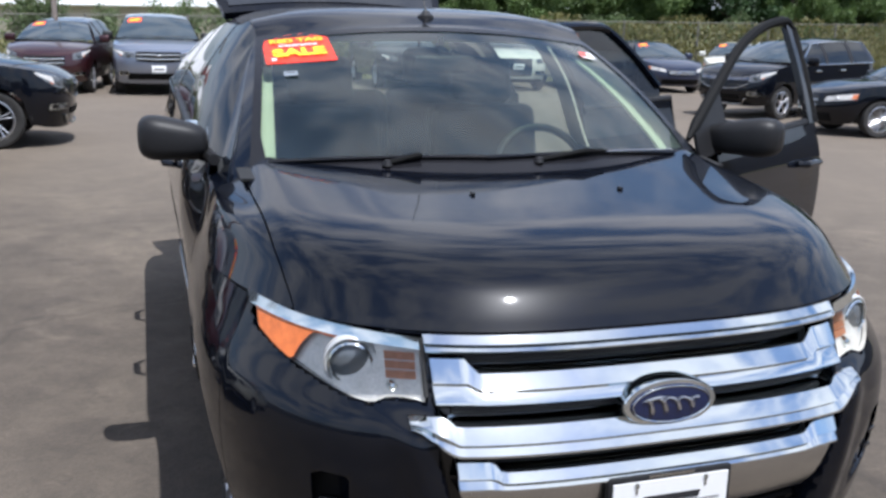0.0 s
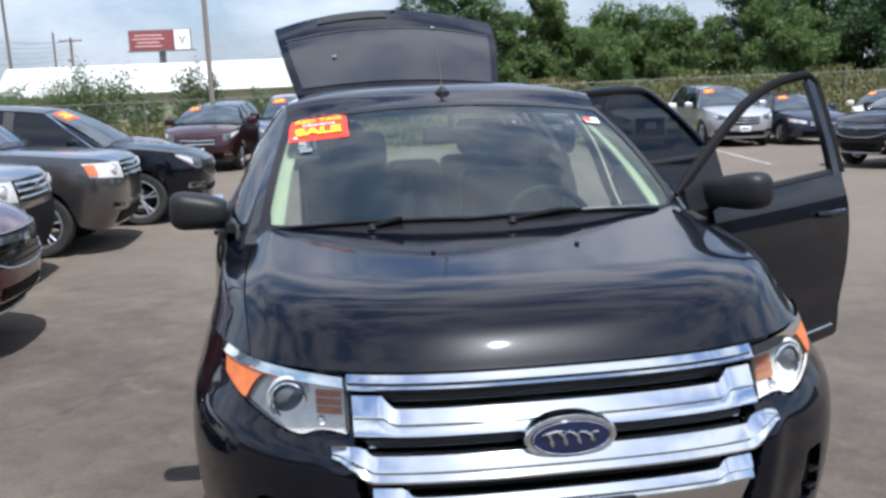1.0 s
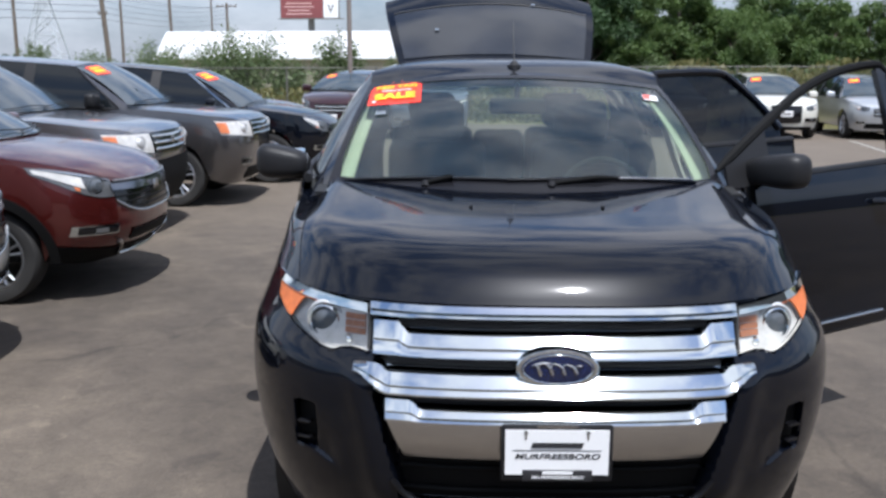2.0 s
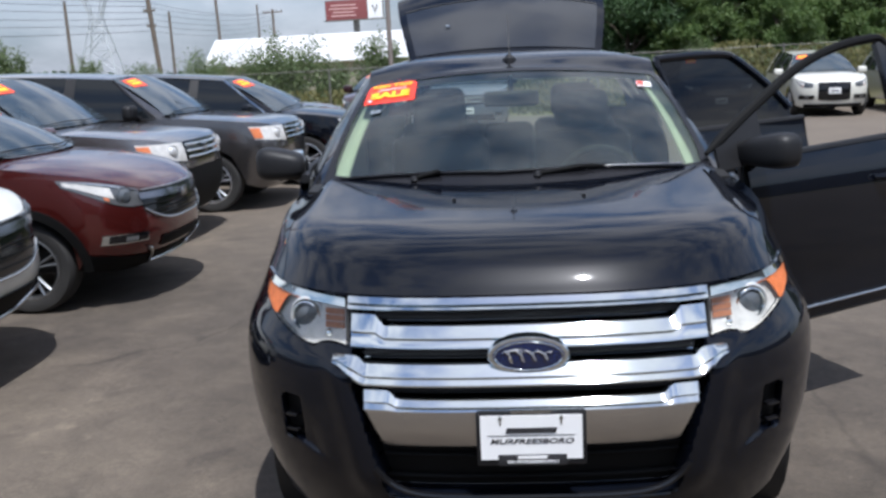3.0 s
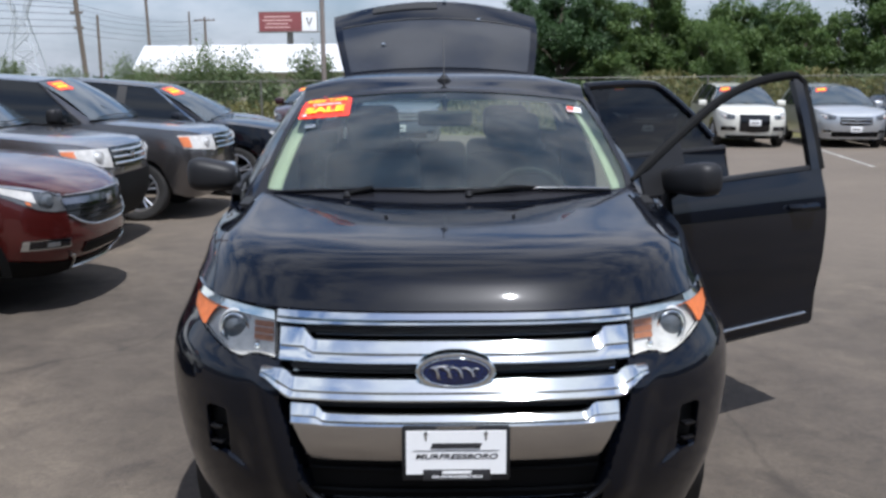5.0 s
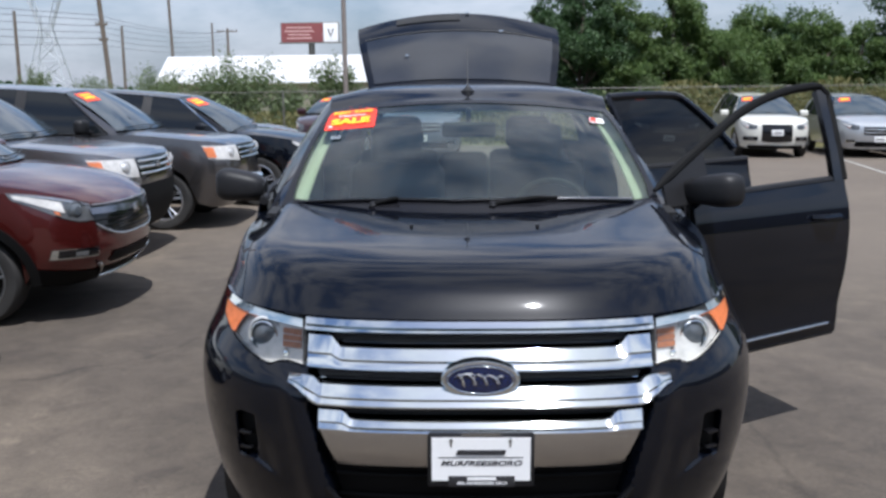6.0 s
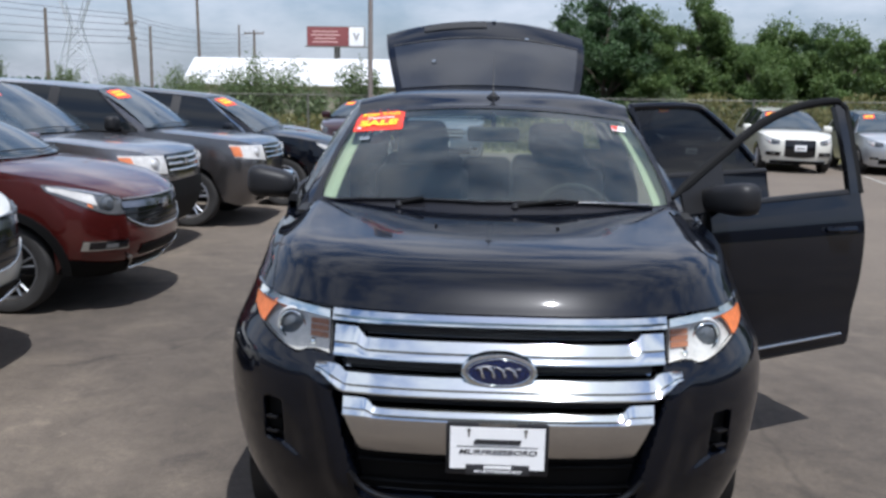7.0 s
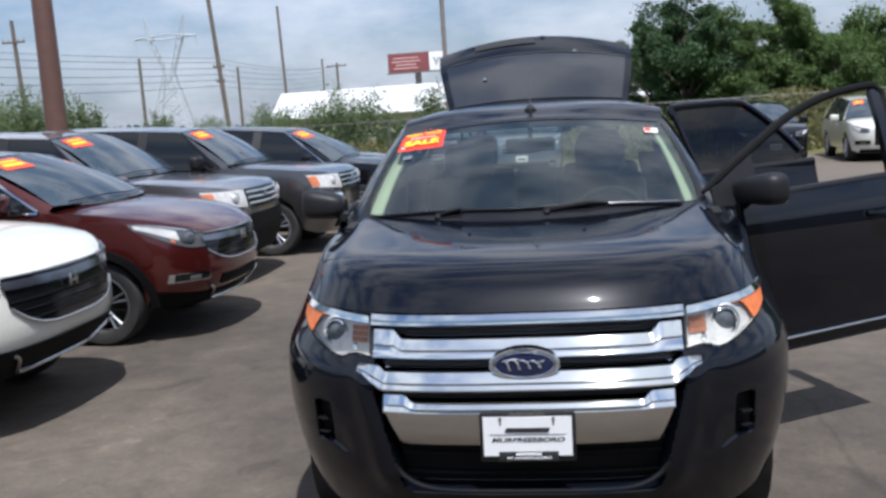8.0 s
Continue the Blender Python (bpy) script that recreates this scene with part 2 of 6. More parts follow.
def words(text, size, depth=0.0008, shear=0.0, bold=0.0):
    """Lettering as a mesh, in the x-y plane, centred."""
    cu = bpy.data.curves.new("lettering", "FONT")
    cu.body, cu.size, cu.extrude, cu.shear, cu.offset = text, size, depth, shear, bold
    cu.align_x, cu.align_y = "CENTER", "CENTER"
    ob = bpy.data.objects.new("lettering", cu)
    me = bpy.data.meshes.new_from_object(ob)
    bm = bmesh.new()
    bm.from_mesh(me)
    bpy.data.objects.remove(ob)
    bpy.data.curves.remove(cu)
    bpy.data.meshes.remove(me)
    return bm


FRONT = pose(0, 0, 0, 90, 0, 0)  # stands a flat drawing up, facing -y


# ---- car bodies: nose at y = 0, tail at y = length, ground at z = 0 ----
class Shape:
    """The lines of a car body, from which all its panels are taken."""

    def __init__(self, length, width, height, nose, power, axle, base, tyre, hood, drop, lip, cowl, bow, screen, rail, belt, roof_end, sill=0.30, chin=0.24, face=((0.2, 0.05), (0.45, 0.0), (0.8, 0.0), (1.1, 0.06)), screen_w=0.91, shoulder=0.965, edge=0.0, lift=None):
        self.length, self.hw, self.height, self.nose, self.power = length, width / 2, height, nose, power
        self.axles, self.tyre, self.hood_line, self.drop, self.lip = (axle, axle + base), tyre, hood, drop, lip
        self.cowl, self.bow, self.screen, self.rail, self.belt_line, self.roof_end = cowl, bow, screen, rail, belt, roof_end
        self.sill, self.chin, self.face = sill, chin, face
        b = belt[0]
        self.flank = ((0.18, 0.90), (sill + 0.05, 0.955), (b * 0.62, 1.0), (b * 0.85, lerp(1.0, shoulder, 0.4)), (b, shoulder), (b + 0.2, shoulder - 0.03))
        self.screen_w, self.shoulder, self.edge, self.lift = screen_w, shoulder, edge, lift

    def yf(self, x):
        k = min(1.0, abs(x) / self.hw)
        return self.nose * (1 - (1 - k**self.power) ** (1 / self.power))

    def half(self, y):
        k = 1.0
        if y < self.nose:
            k = (1 - (1 - max(0, y) / self.nose) ** self.power) ** (1 / self.power)
        tail = self.length - y
        if tail < 0.5:
            k = min(k, 0.80 + 0.20 * (1 - (1 - max(0, tail) / 0.5) ** 2.5) ** 0.4)
        return self.hw * k

    def prof(self, z):
        return curve_at(self.flank, z)

    def front(self, x, z):
        """y of the nose's skin at x, z."""
        y = self.yf(x / self.prof(z))
        return y + curve_at(self.face, z) * (1 - smooth(0, self.nose * 1.2, y))

    def top(self, x, y):
        """Height of bonnet and wings."""
        d = max(0.0, y - self.yf(x))
        if self.edge:
            return self.edge + curve_at(self.hood_line, d) - self.drop * (abs(x) / self.hw) ** 3 * smooth(0, 0.55, d)
        return curve_at(self.hood_line, y) - self.drop * (abs(x) / self.hw) ** 3 - self.lip * math.exp(-d / 0.06) * smooth(0.95, 0.6, abs(x) / self.hw)

    def belt(self, y):
        t = (y - self.cowl) / (self.length - self.cowl)
        return lerp(self.belt_line[0], self.belt_line[1], max(0, t))

    def rim(self, x, y):
        a, b = self.top(x, y), self.belt(y)
        return lerp(a, b, smooth(self.cowl - 0.25, self.cowl + 0.25, y))

    def floor(self, y):
        z = lerp(self.chin, self.sill, smooth(0.1, self.axles[0] - 0.35, y))
        r = self.tyre + 0.075
        for a in self.axles:
            if abs(y - a) < r:
                z = max(z, self.tyre + math.sqrt(r * r - (y - a) ** 2) * 1.0 - 0.02)
        return z

    def skin(self, x, y, f, off=0.0):
        s = -1 if x < 0 else 1
        z = lerp(self.floor(y), self.rim(x, y), f)
        yy = y + curve_at(self.face, z) * (1 - smooth(0, self.nose * 1.2, y))
        return Vector((x * self.prof(z) + s * off, yy, z))

    def side(self, y, f, s, off=0.0):
        return self.skin(s * self.half(y), y, f, off)

    def nose_stations(self, x_to, n):
        out = []
        for i in range(n + 1):
            t = math.pi / 2 * i / n
            x = self.hw * math.sin(t) ** (2 / self.power)
            if x <= x_to + 1e-6:
                out.append((x, self.yf(x)))
        return out

    def side_ys(self, y0, y1, n):
        ys = set(span(y0, y1, n))
        r = self.tyre + 0.075
        for a in self.axles:
            for k in range(17):
                y = a - r * math.cos(math.pi * k / 16)
                for e in (-0.002, 0.0) if k == 0 else ((0.0, 0.002) if k == 16 else (0.0,)):
                    if y0 < y + e < y1:
                        ys.add(y + e)
        return sorted(ys)

    # glasshouse
    def screen_base(self, u):
        xb = self.half(self.cowl + self.bow) * self.screen_w
        return Vector((u * xb, self.cowl + self.bow * u * u, self.edge + curve_at(self.hood_line, self.cowl) + 0.005 + (self.lift if self.lift is not None else -self.drop * 0.55 * u * u)))

    def screen_top(self, u):
        return Vector((u * self.rail[0], self.screen[0] + self.screen[1] * u * u, self.screen[2] - 0.05 * u * u))

    def wind(self, u, v, off=0.0):
        p = self.screen_base(u).lerp(self.screen_top(u), v)
        n = Vector((0, -0.5, 0.86))
        return p + n * (0.035 * math.sin(math.pi * v) + off)

    def roof_z(self, y):
        t = (y - self.screen[0]) / (self.roof_end - self.screen[0])
        return lerp(self.screen[2], self.height - 0.04, t) + (self.height - self.screen[2]) * 1.0 * math.sin(math.pi * min(1, max(0, t)) * 0.75)

    def roof(self, u, v):
        y0 = self.screen_top(u).y
        y = lerp(y0, self.roof_end, v)
        x = self.rail[0] * lerp(1.0, 0.96, v)
        return Vector((u * x, y, self.roof_z(y) - 0.05 * abs(u) ** 2.4))

    def house(self, w, f, s, off=0.0):
        """Side of the glasshouse: w along, f from the belt to the roof."""
        yb = lerp(self.cowl + self.bow - 0.02, self.length - 0.12, w)
        b = Vector((self.half(yb) * (self.shoulder - 0.012), yb, self.belt(yb)))
        y0 = self.screen_top(1).y
        yr = min(lerp(y0, yb, smooth(-0.05, 0.34, w)), self.roof_end - 0.25 * (1 - w))
        r = self.roof(1.0, max(0.0, (yr - y0) / (self.roof_end - y0)))
        p = b.lerp(r, f)
        p.x = (p.x + 0.03 * math.sin(math.pi * f) + off) * s
        return p


def face_patch(shape, x0, x1, zb, zt, off, nx=10, nz=4, thick=0.0, bm=None):
    """A piece that follows the nose: from x0 to x1, between two lines zb(x), zt(x)."""
    def fn(u, v):
        z = lerp(zb(u), zt(u), v)
        y = shape.front(u, z)
        k = (shape.front(abs(u) + 0.004, z) - shape.front(abs(u), z)) / 0.004
        n = Vector((math.copysign(k, u), -1, 0)).normalized() * off
        return (u + n.x, y + n.y, z)
    return sheet(fn, span(x0, x1, nx), span(0, 1, nz), thick, bm)


def build_wheel(parent, r, width, at, rim_mat, spokes=5, side=1):
    wheel = part("wheel", lathe([(r * 0.60, -width * 0.3), (r * 0.60, width * 0.3)], 24), GLOSS_BLACK, parent)
    wheel.location = at
    k = width / 2
    prof = [(r * 0.68, -k * 0.85), (r * 0.80, -k), (r * 0.93, -k * 0.96), (r * 0.985, -k * 0.75), (r, -k * 0.4), (r, k * 0.4), (r * 0.985, k * 0.75), (r * 0.93, k * 0.96), (r * 0.80, k), (r * 0.68, k * 0.85), (r * 0.64, k * 0.5), (r * 0.64, -k * 0.5), (r * 0.68, -k * 0.85)]
    part("tyre", lathe(prof, 36), TYRE, wheel)
    bm = lathe([(r * 0.70, side * k * 0.86), (r * 0.66, side * k * 0.90), (r * 0.62, side * k * 0.7), (r * 0.60, side * k * 0.2)], 36)
    for i in range(spokes):
        m = Matrix.Rotation(2 * math.pi * i / spokes, 4, "X")
        for e in (-1, 1):
            pts = [m @ Vector((side * k * 0.66, e * r * 0.02, r * 0.06)), m @ Vector((side * k * 0.74, e * r * 0.045, r * 0.35)), m @ Vector((side * k * 0.80, e * r * 0.10, r * 0.64))]
            tube(pts, [r * 0.055, r * 0.045, r * 0.055], 6, bm, 0.6)
    lathe([(0.001, side * k * 0.80), (r * 0.10, side * k * 0.80), (r * 0.14, side * k * 0.66), (r * 0.14, side * k * 0.3)], 20, bm)
    part("rim", bm, rim_mat, wheel)
    return wheel


def tag_on_screen(shape, parent, u0, u1, v0, v1, base=None):
    """A paper sale tag inside the top corner of a windscreen, its print too small to read drawn as bars."""
    base = base or TAGORANGE
    tag = part("sale_tag", sheet(lambda u, v: shape.wind(u, v, 0.006), span(u0, u1, 4), span(v0, v1, 3), 0.0015), base, parent, "small orange paper sale tag with yellow print")
    for a, b in ((0.66, 0.80), (0.28, 0.50)):
        part("print_bar", sheet(lambda u, v: shape.wind(u, v, 0.009), span(lerp(u0, u1, 0.14), lerp(u0, u1, 0.86), 4), span(lerp(v0, v1, a), lerp(v0, v1, b), 1), 0.001), TAGYELLOW, tag)


def parked_car(name, label, category, shape, color, m, group, lamp, grille, rim_mat=ALLOY, tag=None, bars=3, badge=True, cladding=None, plate=False, glassy=None, spokes=5, chrome_strip=False, intake=None, fog=None, amber=True, fog_rim=None, wing=False, mirror_mat=None, mirror_back=0.36):
    """A whole parked car. lamp: inner x, outer x, inner bottom, inner top, outer bottom, outer top; grille: half width, bottom, top."""
    S, car = shape, thing(name, label, category, group, m=m)
    glassy = glassy or DARKGLASS
    ns = S.nose_stations(S.hw, 14)
    right = ns[:-1] + [(S.half(y), y) for y in S.side_ys(S.nose, S.length, 16)]
    tail = [(S.half(S.length) * k, S.length + 0.05 * (1 - k * k)) for k in (0.75, 0.4)]
    loop = [(-x, y) for x, y in tail[::-1]] + [(-x, y) for x, y in right[::-1][:-1]] + right + tail
    loop = [p for i, p in enumerate(loop) if i == 0 or (Vector(p) - Vector(loop[i - 1])).length > 1e-4]
    part("body", sheet(lambda i, f: S.skin(*loop[i], f), range(len(loop)), span(0, 1, 9)), color, car)
    def lid(u, v):
        x = u * S.hw * 0.998
        y = lerp(S.yf(x), S.cowl + 0.12 + S.bow * (x / S.hw) ** 2, v)
        z = lerp(S.top(x, y), S.rim(x, y), smooth(0.80, 1.0, abs(u)))
        return (x * S.prof(z), y + curve_at(S.face, z) * (1 - smooth(0, S.nose * 1.2, y)), z + 0.002)
    part("hood", sheet(lid, span(-1, 1, 24), [k * k for k in span(0, 1, 12)]), color, car)
    part("windshield", sheet(S.wind, span(-1, 1, 12), span(0, 1, 6)), SKYTONE_GLASS, car)
    part("roof", sheet(S.roof, span(-1, 1, 10), span(0, 1, 8)), color, car)
    part("tailgate", sheet(lambda u, v: S.roof(u, 1).lerp(Vector((u * S.half(S.length) * 0.95, S.length + 0.02, S.belt(S.length))), v), span(-1, 1, 6), span(0, 1, 3)), glassy, car)
    part("underbody", box(S.hw * 1.5, S.length - 1.2, 0.2, (0, S.length / 2 + 0.1, S.sill + 0.05), 0.02), SEAL, car)
    for s in (-1, 1):
        for w0, w1, what, mt in ((0.0, 0.032, "pillar", color), (0.032, 0.36, "side_window", glassy), (0.36, 0.40, "pillar", TRIM), (0.40, 0.66, "side_window", glassy), (0.66, 0.71, "pillar", TRIM), (0.71, 0.88, "side_window", glassy), (0.88, 1.0, "pillar", color)):
            part(what, sheet(lambda w, f: S.house(w, f, s, 0.004 if what == "pillar" else 0.0), span(w0, w1, 4), span(0, 1, 5)), mt, car)
        part("window_trim", tube([S.house(0.032, f, s, 0.010) for f in span(0.97, 0.06, 6)] + [S.house(w, 0.0, s, 0.012) for w in span(0.04, 0.95, 12)], 0.013 if chrome_strip else 0.010, 6), CHROME if chrome_strip else TRIM, car)
        if chrome_strip:
            part("window_trim", tube([S.house(w, 0.985, s, 0.010) for w in span(0.04, 0.92, 14)], 0.009, 5), CHROME, car)
        # gap strip between windscreen and wing
        part("pillar_foot", sheet(lambda u, v: S.screen_base(s * u).lerp(S.house(0.02, 0, s), v) if u == 1 else S.screen_top(s).lerp(S.house(0.02, 1, s), v), (0, 1), span(0, 1, 2)), color, car)
        for i, a in enumerate(S.axles):
            build_wheel(car, S.tyre, 0.225, (s * (S.hw - 0.135), a, S.tyre), rim_mat, spokes, s)
            part("wheel_arch", sheet(lambda t, x: (s * x, a - (S.tyre + 0.085) * math.cos(t), S.tyre + (S.tyre + 0.085) * math.sin(t)), span(0.0, math.pi, 14), (S.hw - 0.34, S.hw - 0.07), 0.01), SEAL, car)
            if cladding:
                def arch(t, r):
                    y, z = a - r * math.cos(t), S.tyre - 0.02 + r * math.sin(t)
                    return Vector((s * (S.half(y) * S.prof(z) + 0.012), y, z))
                part("arch_trim", sheet(arch, span(-0.05, math.pi + 0.05, 20), [S.tyre + 0.072, S.tyre + 0.105, S.tyre + 0.138], 0.012), cladding, car)
        mirror = part("mirror", box(0.24, 0.13, 0.18, (s * (S.hw + 0.13), S.cowl + S.bow + mirror_back, S.belt_line[0] + 0.10), 0.045, seg=3), mirror_mat or color, car)
        box_arm = tube([S.house(0.09, 0.05, s), (s * (S.hw + 0.06), S.cowl + S.bow + mirror_back + 0.02, S.belt_line[0] + 0.05)], 0.025, 6)
        part("mirror_arm", box_arm, TRIM, mirror)
        for yy in (S.cowl + 1.05, S.cowl + 2.0):
            p = S.side(min(yy, S.length - 0.4), 0.84, s, 0.022)
            part("door_handle", box(0.03, 0.20, 0.035, p, 0.012), CHROME if chrome_strip else color, car)
        # lamps
        xi, xo, zbi, zti, zbo, zto = lamp
        along = lambda x: min(1.0, max(0.0, (abs(x) - xi) / (xo - xi)))
        zt = lambda x: lerp(zti, zto, along(x))
        # slim lamps swell below their middle and run out to a point
        zb = lambda x: lerp(zbi, zbo, along(x)) + (0 if amber else 0.075 * along(x) ** 5 - 0.038 * math.sin(math.pi * along(x)))
        head = part("headlight", face_patch(S, s * xi, s * xo, zb, zt, 0.006, 12, 4, 0.006), LAMPCLEAR if amber else LAMPSMOKE, car, "clear headlight with bright reflector")
        if not amber:
            part("lamp_reflector", face_patch(S, s * lerp(xi, xo, 0.56), s * lerp(xi, xo, 0.985), lambda x: lerp(zb(x), zt(x), 0.30), lambda x: lerp(zb(x), zt(x), 0.80), 0.012, 12, 3, 0.004), LAMPCLEAR, head)
            part("lamp_strip", face_patch(S, s * lerp(xi, xo, 0.04), s * lerp(xi, xo, 0.97), lambda x: lerp(zb(x), zt(x), 0.87), lambda x: lerp(zb(x), zt(x), 0.98), 0.013, 14, 2, 0.004), SATIN, head)
            part("turn_reflector", face_patch(S, s * lerp(xi, xo, 0.64), s * lerp(xi, xo, 0.70), lambda x: lerp(zb(x), zt(x), 0.10), lambda x: lerp(zb(x), zt(x), 0.26), 0.013, 3, 2, 0.004), AMBER_DIM, head)
        xm = lerp(xi, xo, 0.90)
        if amber:
            part("turn_reflector", face_patch(S, s * xm, s * xo, lambda x: lerp(zb(x), zt(x), 0.12), lambda x: lerp(zb(x), zt(x), 0.9), 0.012, 4, 2, 0.004), AMBER_DIM, head)
        xc = lerp(xi, xo, 0.48 if amber else 0.36)
        zc = lerp(zb(xc), zt(xc), 0.5)
        rr = min(0.055, (zt(xc) - zb(xc)) * 0.36)
        part("projector", lathe([(0.001, -0.03), (rr * 0.6, -0.026), (rr, -0.006), (rr * 1.1, 0.0), (rr * 1.25, -0.006), (rr * 1.35, 0.01)], 18, m=Matrix.Translation((s * xc, S.front(xc, zc) - 0.004, zc)) @ Matrix.Rotation(s * 0.5, 4, "Z") @ Matrix.Rotation(math.pi / 2, 4, "Z")), REFLECTOR if amber else PROJECTOR, head)
        if fog:
            fx, fz, fw, fh = fog
            part("fog_surround", face_patch(S, s * (fx - fw), s * (fx + fw), lambda x: fz - fh, lambda x: fz + fh, 0.018, 12, 4, 0.006), fog_rim or CHROME, car)
            part("fog_light", face_patch(S, s * (fx - fw * 0.88), s * (fx + fw * 0.80), lambda x: fz - fh * 0.72, lambda x: fz + fh * 0.72, 0.032, 12, 4, 0.004), GLOSS_BLACK, car)
            part("fog_lens", face_patch(S, s * (fx - fw * 0.30), s * (fx + fw * 0.25), lambda x: fz - fh * 0.45, lambda x: fz + fh * 0.45, 0.038, 6, 3, 0.003), LAMPSMOKE, car)
    gw, g0, g1 = grille
    bowl = lambda x: g0 + (0.45 * (g1 - g0) * (abs(x) / gw) ** 4 if wing else 0.03 * (abs(x) / gw) ** 2)
    g = part("grille", face_patch(S, -gw, gw, bowl, lambda x: g1, 0.008, 24, 4, 0.006), GLOSS_BLACK, car)
    for i in range(bars):
        z = lerp(g0, g1, (i + 0.75) / (bars + 0.5))
        part("grille_bar", tube([(x, S.front(x, z) - 0.018, z + 0.01 * (abs(x) / gw)) for x in span(-gw * 0.97, gw * 0.97, 14)], 0.014, 6, flat=1.0), CHROME, g)
    if wing:
        # a bright wing over the grille, fine slats, a bright line round its foot and a skid line
        part("grille_wing", face_patch(S, -gw - 0.02, gw + 0.02, lambda x: g1 - 0.085 + 0.02 * (abs(x) / gw), lambda x: g1 - 0.030 + 0.012 * (abs(x) / gw), 0.024, 24, 2, 0.010), GRILLEWING, g)
        part("wing_edge", tube([(x, S.front(x, g1) - 0.020, g1 - 0.006 + 0.010 * (abs(x) / gw)) for x in span(-gw, gw, 24)], 0.006, 6), SATIN, g)
        for k in (0.18, 0.36, 0.54):
            z = lerp(g0, g1, k)
            half = gw * (0.99 if k > 0.42 else 0.72 + 0.4 * k)
            part("slat", tube([(x, S.front(x, z) - 0.009, z) for x in span(-half, half, 18)], 0.006, 5), BLACKOUT, g)
        part("grille_foot", tube([(x, S.front(x, bowl(x)) - 0.012, bowl(x)) for x in span(-gw, gw, 36)] , 0.008, 6), SATIN, g)
        skid = [(u * S.hw * 0.62, S.chin + 0.035 + 0.13 * smooth(0.72, 1.0, abs(u))) for u in span(-1, 1, 36)]
        part("skid_plate", tube([(x, S.front(x, z) - 0.028, z) for x, z in skid], 0.014, 8), SATIN, car)
    if badge:
        zz = lerp(g0, g1, 0.68 if wing else 0.55)
        # emblem: two uprights and a crosspiece
        mark = box(0.018, 0.014, 0.082, (-0.034, S.front(0, zz) - 0.036, zz), 0.005, turn=Matrix.Rotation(0.12, 4, "Y"))
        box(0.018, 0.014, 0.082, (0.034, S.front(0, zz) - 0.036, zz), 0.005, mark, Matrix.Rotation(-0.12, 4, "Y"))
        box(0.060, 0.014, 0.016, (0, S.front(0, zz) - 0.036, zz - 0.005), 0.004, mark)
        part("badge", mark, SATIN, g)
    i0, i1, iw = intake or (S.chin + 0.06, S.chin + 0.20, S.hw * 0.62)
    part("lower_intake", face_patch(S, -iw, iw, lambda x: i0, lambda x: i1, 0.012, 40, 10, 0.005), BLACKOUT, car)
    if cladding:
        # dark plastic along the foot of the whole body
        def foot(i, f):
            p = S.skin(*loop[i], 0.17 * f)
            q, r = Vector(loop[max(0, i - 1)]), Vector(loop[min(len(loop) - 1, i + 1)])
            n = Vector((r.y - q.y, q.x - r.x)).normalized() * 0.010
            return p + Vector((n.x, n.y, 0))
        hi = [i for i, (x, y) in enumerate(loop) if all(abs(y - a) > S.tyre + 0.09 for a in S.axles)]
        runs = [[i for i in hi if loop[i][1] < S.axles[0]]] + [[i for i in hi if S.axles[0] < loop[i][1] < S.axles[1] and loop[i][0] * e > 0] for e in (-1, 1)]
        for run in runs:
            part("cladding", sheet(foot, run, span(0, 1, 3)), cladding, car)
    if plate:
        pz = plate
        pl = part("plate", box(0.31, 0.012, 0.16, (0, S.front(0, pz) - 0.03, pz), 0.01), WHITE, car, "white dealer card in the front plate holder")
        part("print_bar", box(0.2, 0.004, 0.03, (0, S.front(0, pz) - 0.038, pz)), INK, pl)
    if tag:
        tag_on_screen(S, car, *tag)
    part("wiper", tube([S.wind(-0.85, 0.02, 0.02), S.wind(-0.3, 0.05, 0.03), S.wind(0.15, 0.04, 0.02)], 0.006, 5), TRIM, car)
    part("wiper", tube([S.wind(-0.05, 0.02, 0.025), S.wind(0.4, 0.05, 0.03), S.wind(0.85, 0.05, 0.02)], 0.006, 5), TRIM, car)
    return car


